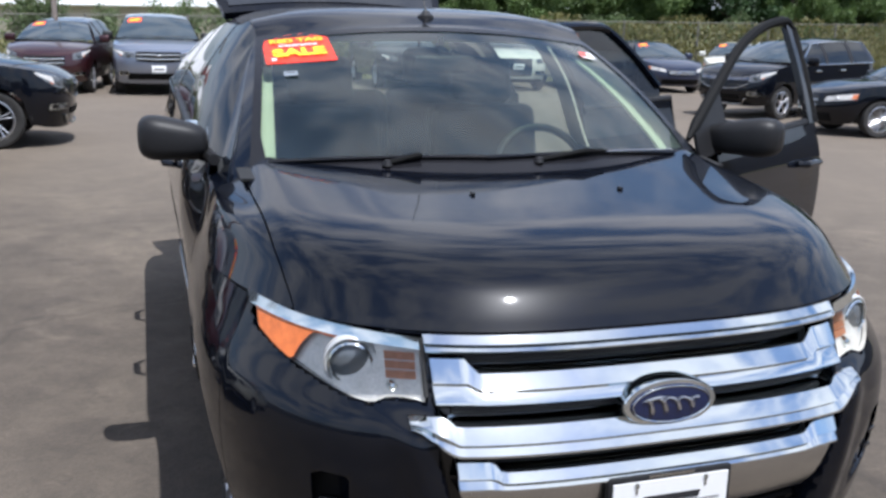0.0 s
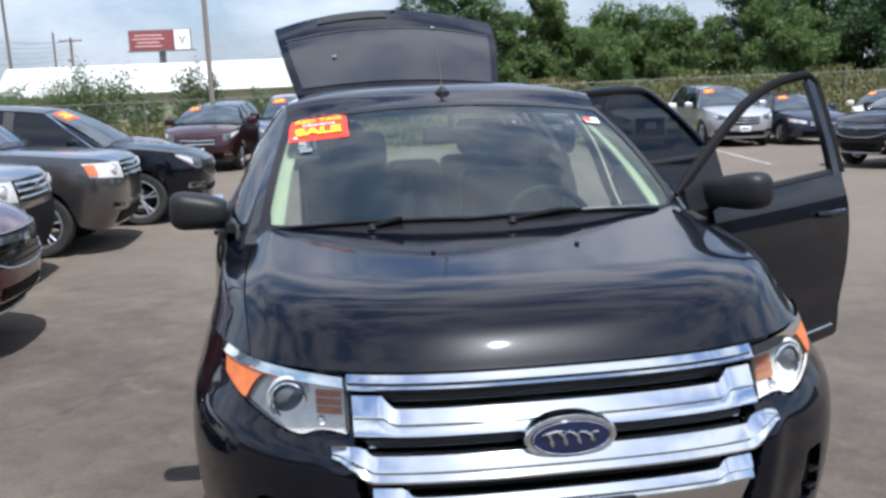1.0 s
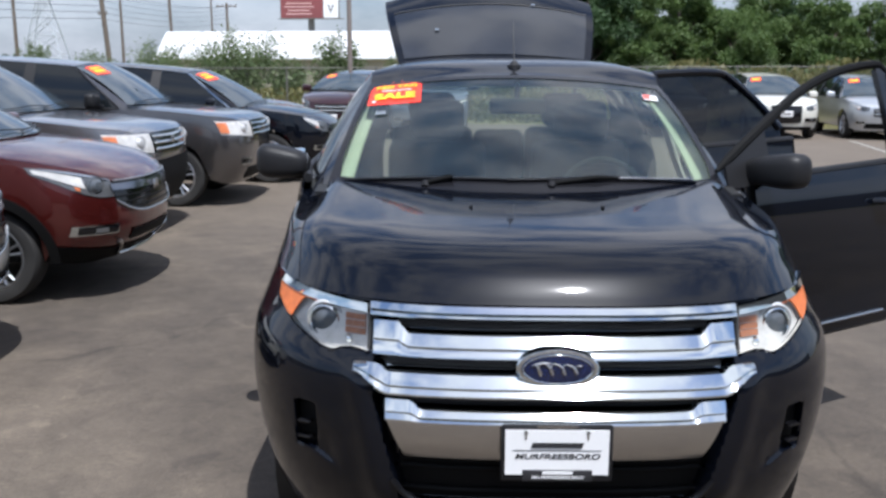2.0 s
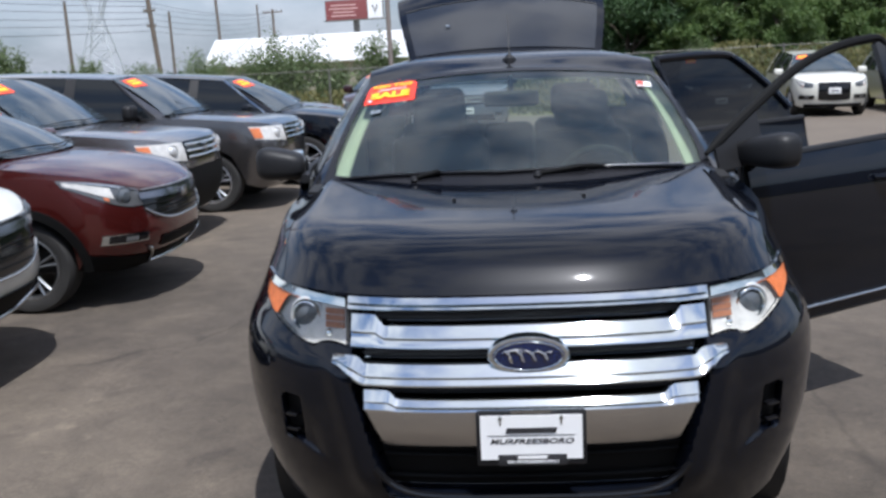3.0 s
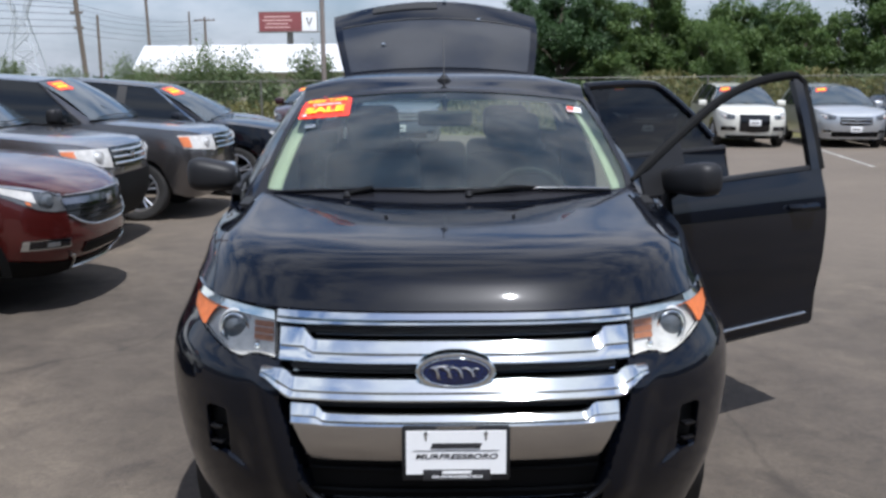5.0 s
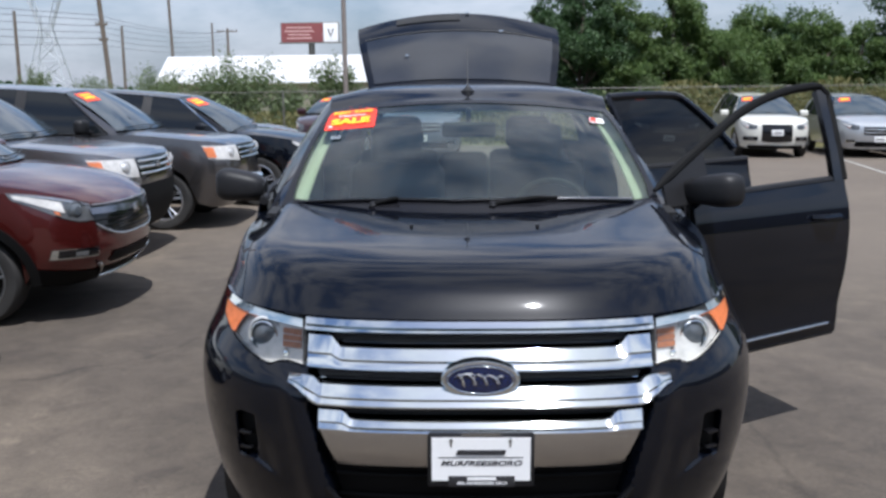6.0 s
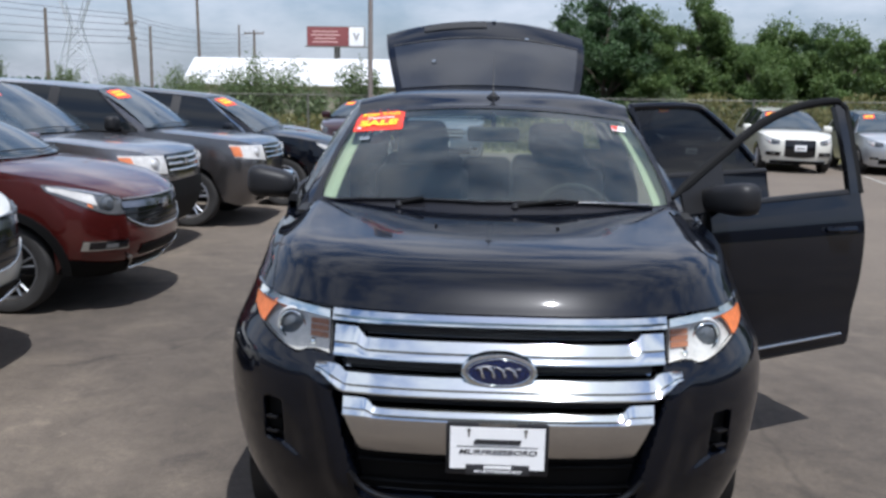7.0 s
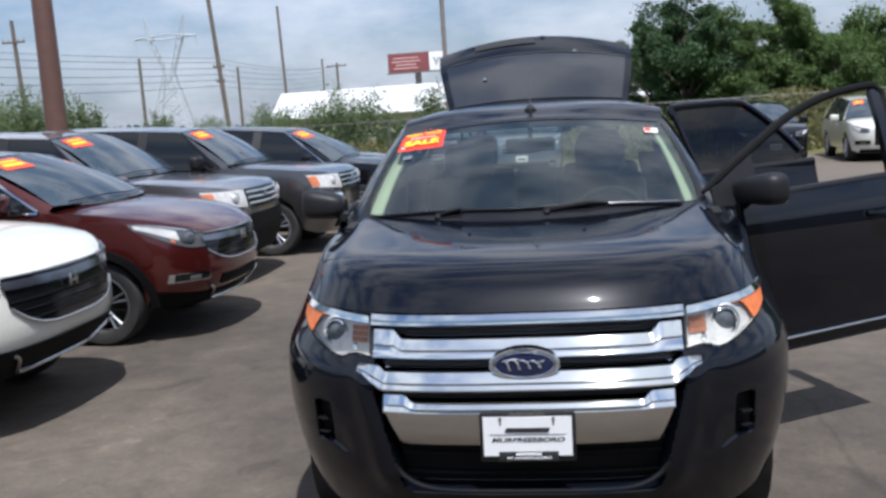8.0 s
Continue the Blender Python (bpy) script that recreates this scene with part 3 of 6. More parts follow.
# ---- ground ----
def asphalt():
    m = mat("worn_asphalt", (0.088, 0.072, 0.059), 0.9, vary=0.32, scale=0.35, bump=0.5, bump_scale=70)
    n, l = m.node_tree.nodes, m.node_tree.links
    b = n["Principled BSDF"]
    base = b.inputs["Base Color"].links[0].from_socket
    co = n.new("ShaderNodeTexCoord")
    warp, mixv, cracks, thin = n.new("ShaderNodeTexNoise"), n.new("ShaderNodeVectorMath"), n.new("ShaderNodeTexVoronoi"), n.new("ShaderNodeValToRGB")
    warp.inputs["Scale"].default_value, warp.inputs["Detail"].default_value = 0.9, 4
    mixv.operation = "ADD"
    cracks.feature = "DISTANCE_TO_EDGE"
    cracks.inputs["Scale"].default_value = 0.12
    thin.color_ramp.elements[0].position, thin.color_ramp.elements[1].position = 0.0, 0.0028
    thin.color_ramp.elements[0].color = (0.74, 0.74, 0.74, 1)
    l.new(co.outputs["Object"], warp.inputs["Vector"])
    l.new(co.outputs["Object"], mixv.inputs[0])
    l.new(warp.outputs["Color"], mixv.inputs[1])
    l.new(mixv.outputs[0], cracks.inputs["Vector"])
    l.new(cracks.outputs["Distance"], thin.inputs["Fac"])
    mul = n.new("ShaderNodeMixRGB")
    mul.blend_type = "MULTIPLY"
    mul.inputs["Fac"].default_value = 1
    l.new(base, mul.inputs["Color1"])
    l.new(thin.outputs["Color"], mul.inputs["Color2"])
    stones = n.new("ShaderNodeTexNoise")
    stones.inputs["Scale"].default_value, stones.inputs["Detail"].default_value = 160, 2
    speck = n.new("ShaderNodeValToRGB")
    speck.color_ramp.elements[0].position, speck.color_ramp.elements[1].position = 0.3, 0.75
    speck.color_ramp.elements[0].color, speck.color_ramp.elements[1].color = (0.72, 0.72, 0.72, 1), (1.25, 1.23, 1.2, 1)
    l.new(co.outputs["Object"], stones.inputs["Vector"])
    l.new(stones.outputs["Fac"], speck.inputs["Fac"])
    mul2 = n.new("ShaderNodeMixRGB")
    mul2.blend_type = "MULTIPLY"
    mul2.inputs["Fac"].default_value = 1
    l.new(mul.outputs["Color"], mul2.inputs["Color1"])
    l.new(speck.outputs["Color"], mul2.inputs["Color2"])
    last = mul2
    for scale, lo, hi, dark, pale in ((0.55, 0.42, 0.66, 0.86, 1.22), (1.9, 0.50, 0.72, 1.0, 1.16), (0.22, 0.36, 0.60, 0.88, 1.06), (1.1, 0.64, 0.71, 1.0, 1.42), (7.0, 0.66, 0.74, 1.0, 1.45), (2.7, 0.30, 0.46, 0.78, 1.0), (22.0, 0.35, 0.65, 0.88, 1.12)):
        spread, ramp, over = n.new("ShaderNodeTexNoise"), n.new("ShaderNodeValToRGB"), n.new("ShaderNodeMixRGB")
        spread.inputs["Scale"].default_value, spread.inputs["Detail"].default_value, spread.inputs["Distortion"].default_value = scale, 7, 1.4
        ramp.color_ramp.elements[0].position, ramp.color_ramp.elements[1].position = lo, hi
        ramp.color_ramp.elements[0].color, ramp.color_ramp.elements[1].color = (dark, dark, dark, 1), (pale, pale, pale * 0.98, 1)
        over.blend_type = "MULTIPLY"
        over.inputs["Fac"].default_value = 1
        l.new(co.outputs["Object"], spread.inputs["Vector"])
        l.new(spread.outputs["Fac"], ramp.inputs["Fac"])
        l.new(last.outputs["Color"], over.inputs["Color1"])
        l.new(ramp.outputs["Color"], over.inputs["Color2"])
        last = over
    # tan dust over the driving lane beyond the bays
    axes, drift, edge, sum_, mask, veil_or_dust = n.new("ShaderNodeSeparateXYZ"), n.new("ShaderNodeTexNoise"), n.new("ShaderNodeMath"), n.new("ShaderNodeMath"), n.new("ShaderNodeMapRange"), n.new("ShaderNodeMixRGB")
    drift.inputs["Scale"].default_value, drift.inputs["Detail"].default_value = 0.30, 6
    edge.operation, sum_.operation = "MULTIPLY_ADD", "MULTIPLY_ADD"
    edge.inputs[1].default_value = 8.0
    sum_.inputs[1].default_value = 0.55
    mask.interpolation_type = "SMOOTHSTEP"
    mask.inputs["From Min"].default_value, mask.inputs["From Max"].default_value, mask.inputs["To Max"].default_value = 6.5, 15.0, 0.62
    veil_or_dust.inputs["Color2"].default_value = (0.145, 0.118, 0.090, 1)
    l.new(co.outputs["Object"], axes.inputs[0])
    l.new(co.outputs["Object"], drift.inputs["Vector"])
    l.new(drift.outputs["Fac"], edge.inputs[0])
    l.new(axes.outputs["Y"], edge.inputs[2])
    l.new(axes.outputs["X"], sum_.inputs[0])
    l.new(edge.outputs[0], sum_.inputs[2])
    l.new(sum_.outputs[0], mask.inputs["Value"])
    l.new(mask.outputs[0], veil_or_dust.inputs["Fac"])
    l.new(last.outputs["Color"], veil_or_dust.inputs["Color1"])
    l.new(veil_or_dust.outputs["Color"], b.inputs["Base Color"])
    return m


SLOPE = 0.016  # the lot falls gently towards the east


def fall(x):
    return -SLOPE * max(-14.0, min(18.0, x))


def on_lot(x, y, turn=0):
    """A pose on the ground, leaning with the fall of the lot."""
    lean = math.degrees(math.atan(SLOPE)) if -14 < x < 18 else 0
    return pose(x, y, fall(x), 0, lean, 0) @ pose(0, 0, 0, 0, 0, turn)


GRASS = mat("dry_grass", (0.16, 0.15, 0.06), 0.9, vary=0.35, scale=0.5, bump=0.5, bump_scale=20)
ground = part("ground", sheet(lambda u, v: (u, v, fall(u) - 0.04), [-1500, -500, -45, -14, 0, 18, 45, 500, 1500], span(-1500, 1500, 6), out=(0, 0, -900)), GRASS)
tagged(ground, "dry grass land beyond the car lot", "ground", kind="structure")
lot = part("pavement", sheet(lambda u, v: (u, v, fall(u)), [-45, -14, -6, 0, 6, 12, 18, 45], span(-40, 28, 6), 0.3, out=(0, 0, -900)), asphalt(), flat=True)
tagged(lot, "worn grey-brown asphalt of a car lot with cracks and patches", "pavement", kind="structure")
# plain unseen walls, added to keep the bright horizon out of the paint's reflections
UNSEEN_WALL = mat("plain_unseen_wall", (0.15, 0.145, 0.135), 0.85, vary=0.3, scale=0.6, bump=0.3, bump_scale=9)
for name, size, at in (("unseen_wall_south", (92, 0.4, 6.5), (0, -37, 3.25)), ("unseen_wall_east", (0.4, 54, 5.5), (44, -10, 2.75)), ("unseen_wall_west", (0.4, 54, 5.5), (-44, -10, 2.75))):
    tagged(part(name, box(*size, at), UNSEEN_WALL, flat=True), "plain grey wall out of view, added to darken the reflected horizon", "wall", kind="structure")
MARK = mat("worn_line_paint", (0.30, 0.29, 0.26), 0.85, vary=0.5, scale=4)
a, b = Vector((9.2, 17.0, 0)), Vector((10.2, 22.5, 0))
e = (b - a).normalized().cross(Vector((0, 0, 1))) * 0.05
bm = bmesh.new()
bm.faces.new([bm.verts.new(p + Vector((0, 0, fall(p.x) + 0.004))) for p in (a + e, b + e, b - e, a - e)])
tagged(part("bay_line", bm, MARK, flat=True), "worn pale parking bay line on the asphalt", "road marking", kind="structure")

# ---- the black crossover ----
S = Shape(4.68, 2.02, 1.815, 1.15, 3.0, 0.93, 2.824, 0.365, ((0, 0.0), (0.02, 0.028), (0.045, 0.058), (0.07, 0.084), (0.10, 0.107), (0.15, 0.133), (0.22, 0.154), (0.35, 0.175), (0.5, 0.190), (0.7, 0.209), (1.0, 0.241), (1.4, 0.290)), 0.055, 0.0,
          0.97, 0.24, (1.90, 0.12, 1.690), (0.70, 0), (1.225, 1.36), 4.05, 0.28, 0.195, ((0.2, 0.07), (0.38, 0.0), (0.56, -0.028), (0.72, -0.034), (0.79, -0.024), (0.86, 0.016), (0.93, 0.038), (1.02, 0.05), (1.3, 0.05)), screen_w=0.815, shoulder=0.968, edge=1.004)
S.flank = ((0.18, 0.955), (0.37, 1.005), (0.62, 1.045), (0.82, 1.036), (0.91, 0.992), (1.0, 0.948), (1.09, 0.915), (1.3, 0.89))
S.roof_z = lambda y: 1.69 + 0.088 * (1 - (1 - min(1.0, max(0.0, (y - 1.9) / 0.5))) ** 2) + 0.008 * smooth(2.2, 3.0, y) - 0.04 * smooth(2.9, 4.2, y)


def roof_sheet(u, v):
    y = lerp(S.screen_top(u).y, S.roof_end, v)
    z = S.roof_z(y) - 0.036 * abs(u) ** 2.6 - 0.055 * abs(u) ** 7 * smooth(0.0, 0.2, v)
    return Vector((u * (0.70 + 0.04 * smooth(0.0, 0.3, v) - 0.02 * v), y, lerp(S.screen_top(u).z, z, 1 - (1 - min(1.0, v / 0.09)) ** 2)))


S.roof = roof_sheet
S.top = lambda x, y: 1.004 + lerp(curve_at(S.hood_line, max(0.0, y - S.yf(x))), curve_at(S.hood_line, y) - 0.018 * (abs(x) / S.hw) ** 2 - 0.085 * smooth(0.85, 1.0, abs(x) / S.hw), smooth(0.25, 1.0, y - 0.6 * S.yf(x)))
S.rim = lambda x, y: lerp(S.top(x, y), S.belt(y), smooth(1.22, 1.5, y))


WING_LINE = ((0.2, 0.94), (0.4, 0.985), (0.7, 1.015), (0.85, 1.01), (0.95, 0.985), (1.05, 0.955), (1.15, 0.935), (1.27, 0.92))
DOOR_LINE = ((0.2, 0.93), (0.4, 0.955), (0.7, 0.995), (1.0, 1.015), (1.15, 1.003), (1.27, 0.967))


def girth(y, z):
    """Width factor of the flanks: the nose's line runs into that of the wings, and this into that of the doors."""
    return lerp(lerp(S.prof(z), curve_at(WING_LINE, z), smooth(0.40, 1.1, y)), curve_at(DOOR_LINE, z), smooth(1.25, 1.75, y))


def flank_skin(x, y, f, off=0.0):
    z = lerp(S.floor(y), S.rim(x, y), f)
    yy = y + curve_at(S.face, z) * (1 - smooth(0, S.nose * 1.2, y))
    return Vector((x * girth(y, z) + (-off if x < 0 else off), yy, z))


S.skin = flank_skin


def cabin_side(w, f, s, off=0.0):
    """Side of the cabin, its foot dropping to the wing at the front."""
    p = Shape.house(S, w, f, s, off)
    f = min(1.0, max(0.0, f))
    p.x -= s * (0.04 * math.sin(math.pi * f) + 0.075 * (1 - f) ** 1.5) * smooth(0.24, 0.0, w)
    p.z -= 0.06 * smooth(0.14, 0.0, w) * (1 - f) ** 2
    return p


S.house = cabin_side
CAR = thing("black_crossover", "glossy black crossover with chrome grille, tailgate and two doors open", "car", m=LEVEL)

LAMP_TOP = ((0.56, 0.968), (0.70, 0.978), (0.80, 0.985), (0.885, 0.995))
LAMP_LOW = ((0.56, 0.850), (0.60, 0.858), (0.64, 0.857), (0.675, 0.845), (0.72, 0.853), (0.80, 0.888), (0.85, 0.916), (0.885, 0.948))


def face_y(x, z):
    """The bumper's skin, with the grille opening, lamp pockets and the ridges beside them."""
    a = abs(x)
    y = S.front(x, z)
    y += 0.075 * smooth(0.545, 0.515, a + max(0, 0.72 - z) * 0.22) * smooth(0.33, 0.37, z) * smooth(0.995, 0.98, z)
    if 0.556 < a < 0.892 and curve_at(LAMP_LOW, a) - 0.003 < z < curve_at(LAMP_TOP, a) + 0.024:
        y += 0.05 + 0.11 * smooth(0.68, 0.88, a)
    y -= 0.022 * math.exp(-(((a + (0.8 - z) * 0.18 - 0.60) / 0.045) ** 2)) * smooth(0.84, 0.76, z) * smooth(0.3, 0.42, z)
    y += 0.045 * smooth(0.728, 0.742, a) * smooth(0.806, 0.792, a) * smooth(0.500, 0.515, z) * smooth(0.668, 0.648, z)
    # shallow scoop running in from the pocket's foot
    d = (z - 0.465 - (a - 0.66) * 0.55)
    y += 0.014 * smooth(-0.012, 0.004, d) * smooth(0.16, 0.02, d) * smooth(0.64, 0.70, a) * smooth(0.80, 0.76, a)
    return y


def bumper_point(x, y, f):
    p = S.skin(x, y, f)
    p.y += face_y(p.x, p.z) - S.front(p.x, p.z)
    return p


Y_BUMPER = 0.50
st = [(x, S.yf(x)) for x in span(0, 0.88, 130)]
st += [(S.half(y), y) for y in span(st[-1][1] + 0.01, Y_BUMPER, 5)]
st = [(-x, y) for x, y in st[:0:-1]] + st
part("front_bumper", sheet(lambda i, f: bumper_point(*st[i], f), range(len(st)), span(0, 1, 120)), BLACK_PAINT, CAR)

# bonnet and wings
def on_nose(x, y, off=0.0):
    z = S.top(x, y)
    return Vector((x * S.prof(z), y + curve_at(S.face, z) * (1 - smooth(0, S.nose * 1.2, y)), z + off))


HOOD_X = 0.857
HOOD_EDGE = ((0.0, HOOD_X), (0.12, 0.893), (0.25, 0.915), (0.5, 0.926), (0.75, 0.932), (1.0, 0.936))


def bonnet(u, v, off=0.0):
    y = lerp(S.yf(u * HOOD_X) + 0.001, 1.065 + 0.19 * (u * 1.1) ** 2, v)
    x = u * curve_at(HOOD_EDGE, v)
    p = on_nose(x, y, off)
    p.z += 0.002 * math.exp(-((abs(x) - 0.60) / 0.10) ** 2) * smooth(0.02, 0.3, v)
    return p


def hood_side(y):
    e = bonnet(1, min(1.0, max(0.0, (y - S.yf(HOOD_X)) / (1.295 - S.yf(HOOD_X)))))
    return e.x / S.prof(e.z) + 0.005


part("hood", sheet(bonnet, span(-1, 1, 56), [k**2.0 for k in span(0, 1, 36)], 0.02), BLACK_PAINT, CAR)
for s in (-1, 1):
    def wing(u, v):
        x0 = lerp(HOOD_X + 0.005, 0.94, u)
        y = lerp(S.yf(x0) + 0.004, 1.40, v)
        y0 = S.yf(x0) + 0.004
        x = lerp(hood_side(y), S.half(y), u) + (x0 - lerp(hood_side(y0), S.half(y0), u)) * (1 - smooth(0.0, 0.35, v))
        z = lerp(S.top(x, y), S.rim(x, y), smooth(0.9, 1.0, u))
        return Vector((s * x * lerp(S.prof(z), girth(y, z), u), y + curve_at(S.face, z) * (1 - smooth(0, S.nose * 1.2, y)), z))
    part("fender_top", sheet(wing, span(0, 1, 12), [k**1.4 for k in span(0, 1, 26)], 0.004), BLACK_PAINT, CAR)
    part("fender", sheet(lambda y, f: S.side(y, f, s), S.side_ys(Y_BUMPER + 0.004, 1.353, 10), span(0, 1, 16), 0.004), BLACK_PAINT, CAR)
    part("rocker_panel", tube([(s * 0.90, 1.35, 0.30), (s * 0.92, 2.2, 0.30), (s * 0.92, 3.25, 0.31)], 0.06, 8), TRIM, CAR)
    part("quarter_panel", sheet(lambda y, f: S.side(y, f, s), S.side_ys(3.44, 4.68, 12), span(0, 1, 12), 0.004), BLACK_PAINT, CAR)
    for a in S.axles:
        build_wheel(CAR, S.tyre, 0.245, (s * (S.hw - 0.18), a, S.tyre), ALLOY, 5, s)
        part("wheel_arch", lathe([(S.tyre + 0.09, 0), (S.tyre + 0.09, 0.26)], 24, m=Matrix.Translation((s * 0.80 - 0.13, a, S.tyre))), SEAL, CAR)
part("floor_pan", box(1.74, 3.9, 0.12, (0, 2.45, 0.36), 0.03), SEAL, CAR)
part("rear_bumper", sheet(lambda x, z: (x, 4.68 + 0.03 * (1 - (x / 0.8) ** 2), z), span(-0.8, 0.8, 8), span(0.3, 0.75, 4), 0.02), BLACK_PAINT, CAR)

# roof, pillars, glass
part("roof", sheet(S.roof, span(-1, 1, 24), [k ** 1.6 for k in span(0, 1, 24)], 0.02), BLACK_PAINT, CAR)
part("windshield", sheet(lambda u, v: S.wind(u, v), span(-0.985, 0.985, 20), span(0, 1, 12)), CLEAR, CAR, "clear windscreen with a faint green tint")
border = sheet(lambda u, v: S.wind(u, lerp(-0.03, 0.055 + 0.04 * u**6, v), 0.004), span(-1, 1, 40), span(0, 1, 3))
sheet(lambda u, v: S.wind(u, lerp(0.955 - 0.015 * u * u, 1.0, v), 0.004), span(-1, 1, 30), (0, 1), bm=border)
for s in (-1, 1):
    sheet(lambda u, v: S.wind(s * lerp(0.962 - 0.022 * smooth(0.22, 0.05, v) - 0.02 * smooth(0.88, 1.0, v), 1.0, u), v, 0.004), (0, 1), span(0.07, 0.97, 30), bm=border)
part("glass_border", border, FRIT, CAR)
part("cowl", sheet(lambda u, v: Vector((u * 0.86, lerp(0.955 + 0.16 * u * u, S.screen_base(u).y + 0.05, v), lerp(S.top(u * 0.8, 0.97) - 0.012, S.screen_base(u).z + 0.015, v))), span(-1, 1, 16), span(0, 1, 3), 0.01), SEAL, CAR)
for s in (-1, 1):
    for w0, w1, what, mt in ((0.0, 0.062, "a_pillar", BLACK_PAINT), (0.385, 0.425, "b_pillar", GLOSS_BLACK), (0.672, 0.72, "c_pillar", GLOSS_BLACK), (0.72, 0.88, "quarter_window", TINTED), (0.88, 1.0, "d_pillar", BLACK_PAINT)):
        part(what, sheet(lambda w, f: S.house(w, f, s), span(w0, w1, 4), span(0, 1, 10), 0.0 if mt is TINTED else 0.02), mt, CAR)
    part("screen_pillar", sheet(lambda u, v: S.wind(s * 0.985, v, 0.004).lerp(S.house(0.01, min(1, max(0, v)), s, 0.004), u), span(0, 1, 4), span(0, 1, 12)), BLACK_PAINT, CAR)
    part("pillar_trim", sheet(lambda u, v: S.wind(s * lerp(0.985, 0.900 + 0.02 * v, u), v, -0.02 - 0.05 * u - 0.02 * math.sin(3.14 * u)), span(0, 1, 6), span(0.03, 1, 14), 0.008), BEIGE, CAR, "beige inner pillar trim")
    part("centre_pillar_trim", sheet(lambda w, f: S.house(w, f, s, -0.05), span(0.38, 0.432, 3), span(-0.4, 1, 8), 0.01), BEIGE, CAR, "beige inner pillar trim")
    part("sill_plate", box(0.10, 2.1, 0.04, (s * 0.86, 2.4, 0.42), 0.01), TRIM, CAR)
part("headliner", sheet(lambda u, v: S.roof(u * 0.96, lerp(0.02, 0.98, v)) - Vector((0, 0, 0.05)), span(-1, 1, 10), span(0, 1, 8), 0.01), BEIGE, CAR, "beige cloth headliner")


# doors
ARCH_A = ((1.13, 1.295), (1.20, 1.332), (1.49, 1.472), (1.85, 1.626), (2.16, 1.711), (2.45, 1.750), (2.57, 1.748), (2.598, 1.715))
ARCH_B = ((2.50, 1.700), (2.70, 1.710), (2.95, 1.712), (3.04, 1.690), (3.21, 1.535), (3.33, 1.385))


def door(y0, y1, s, turn, hinge, handle_y, glazed, first):
    """A door with its skin, inner panel, window frame and handle; turn: degrees open."""
    M = Matrix.Translation(hinge) @ Matrix.Rotation(radians(-s * turn), 4, "Z") @ Matrix.Diagonal((1, 0.90 if first else 1.0, 1, 1)) @ Matrix.Translation(-Vector(hinge)) if turn else None
    ys = span(y0, y1, 14)
    arch = ARCH_A if first else ARCH_B
    def skin(y, f):
        z = lerp(0.46 + 0.02 * (y - y0), S.belt(y), f)
        tuck = 0.0 if first else 0.09 * smooth(3.2, y1, y) * smooth(0.7, 0.0, f)
        p = Vector((s * S.half(y) * (curve_at(DOOR_LINE, z) if turn else girth(y, z)), y - tuck, z))
        p.x -= s * 0.014 * math.exp(-((z - 0.66) / 0.10) ** 2)
        return p
    d = part("door", sheet(skin, ys, span(0, 1, 18), 0.006), BLACK_PAINT, CAR, m=M)
    part("inner_panel", sheet(lambda y, f: skin(y, f) - Vector((s * (0.03 + 0.07 * math.sin(math.pi * min(1, max(0, f)))), 0, 0)), span(y0 + 0.02, y1 - 0.02, 8), span(0.03, 1.0, 8), 0.02), DASH, d, m=M)
    part("door_edge", sheet(lambda k, f: skin(y1, f) - Vector((s * 0.06 * k, 0.004, 0)), (0, 1), span(0, 1, 6)), BLACK_PAINT, d, m=M)
    part("door_bottom_seal", tube([skin(y, 0.0) - Vector((s * 0.02, 0, 0.006)) for y in ys], 0.012, 6), SEAL, d, m=M)
    part("bottom_strip", tube([skin(y, 0.075) + Vector((s * 0.008, 0, 0)) for y in ys[:-1]], 0.007, 6), SATIN, d, m=M)
    reach = 0.79 if turn and first else 0.735
    def G(y, z, off=0.0):
        k = (z - 1.26) / 0.49
        return Vector((s * (lerp(0.976, reach, k) + 0.012 * math.sin(math.pi * min(1, max(0, k))) + off), y, z))
    crown = span(arch[0][0], arch[-1][0], 30)
    ends = ([(2.590, 1.67), (2.565, 1.50), (2.548, S.belt(2.54))] if first else [])
    start = [] if first else [(2.56, S.belt(2.6)), (2.515, 1.55), (2.495, 1.69)]
    if not turn:
        w0, w1 = (0.060, 0.387) if first else (0.423, 0.674)
        part("door_glass", sheet(lambda w, f: S.house(w, f, s, -0.002), span(w0, w1, 8), span(0, 1, 8)), glazed, d)
        glazed = None
    loop = [G(*p) for p in start] + [G(y, curve_at(arch, y)) for y in crown] + [G(*p) for p in ends]
    if turn:
        part("window_frame", tube(loop, [0.010, 0.016] + [0.023] * (len(loop) - 2), 8), BLACKOUT if first else BLACK_PAINT, d, m=M)
    if first and turn:
        part("pillar_cover", sheet(lambda k, f: G(lerp(2.455, 2.54, k) + 0.05 * f, lerp(S.belt(2.5), 1.735, f), 0.012), span(0, 1, 2), span(0, 1, 8), 0.03), GLOSS_BLACK, d, m=M)
    part("window_seal", tube([skin(y, 1.0) + Vector((-s * 0.02, 0, 0.006)) for y in ys], 0.020, 8), TRIM, d, m=M)
    if glazed:
        lo, hi = (1.24, 2.56) if first else (2.52, 3.33)
        part("door_glass", sheet(lambda y, k: G(y, lerp(min(S.belt(y), curve_at(arch, y) - 0.01), curve_at(arch, y), k), -0.004), span(lo, hi, 16), span(0, 1, 6)), glazed, d, m=M)
    hp = skin(handle_y, 0.79)
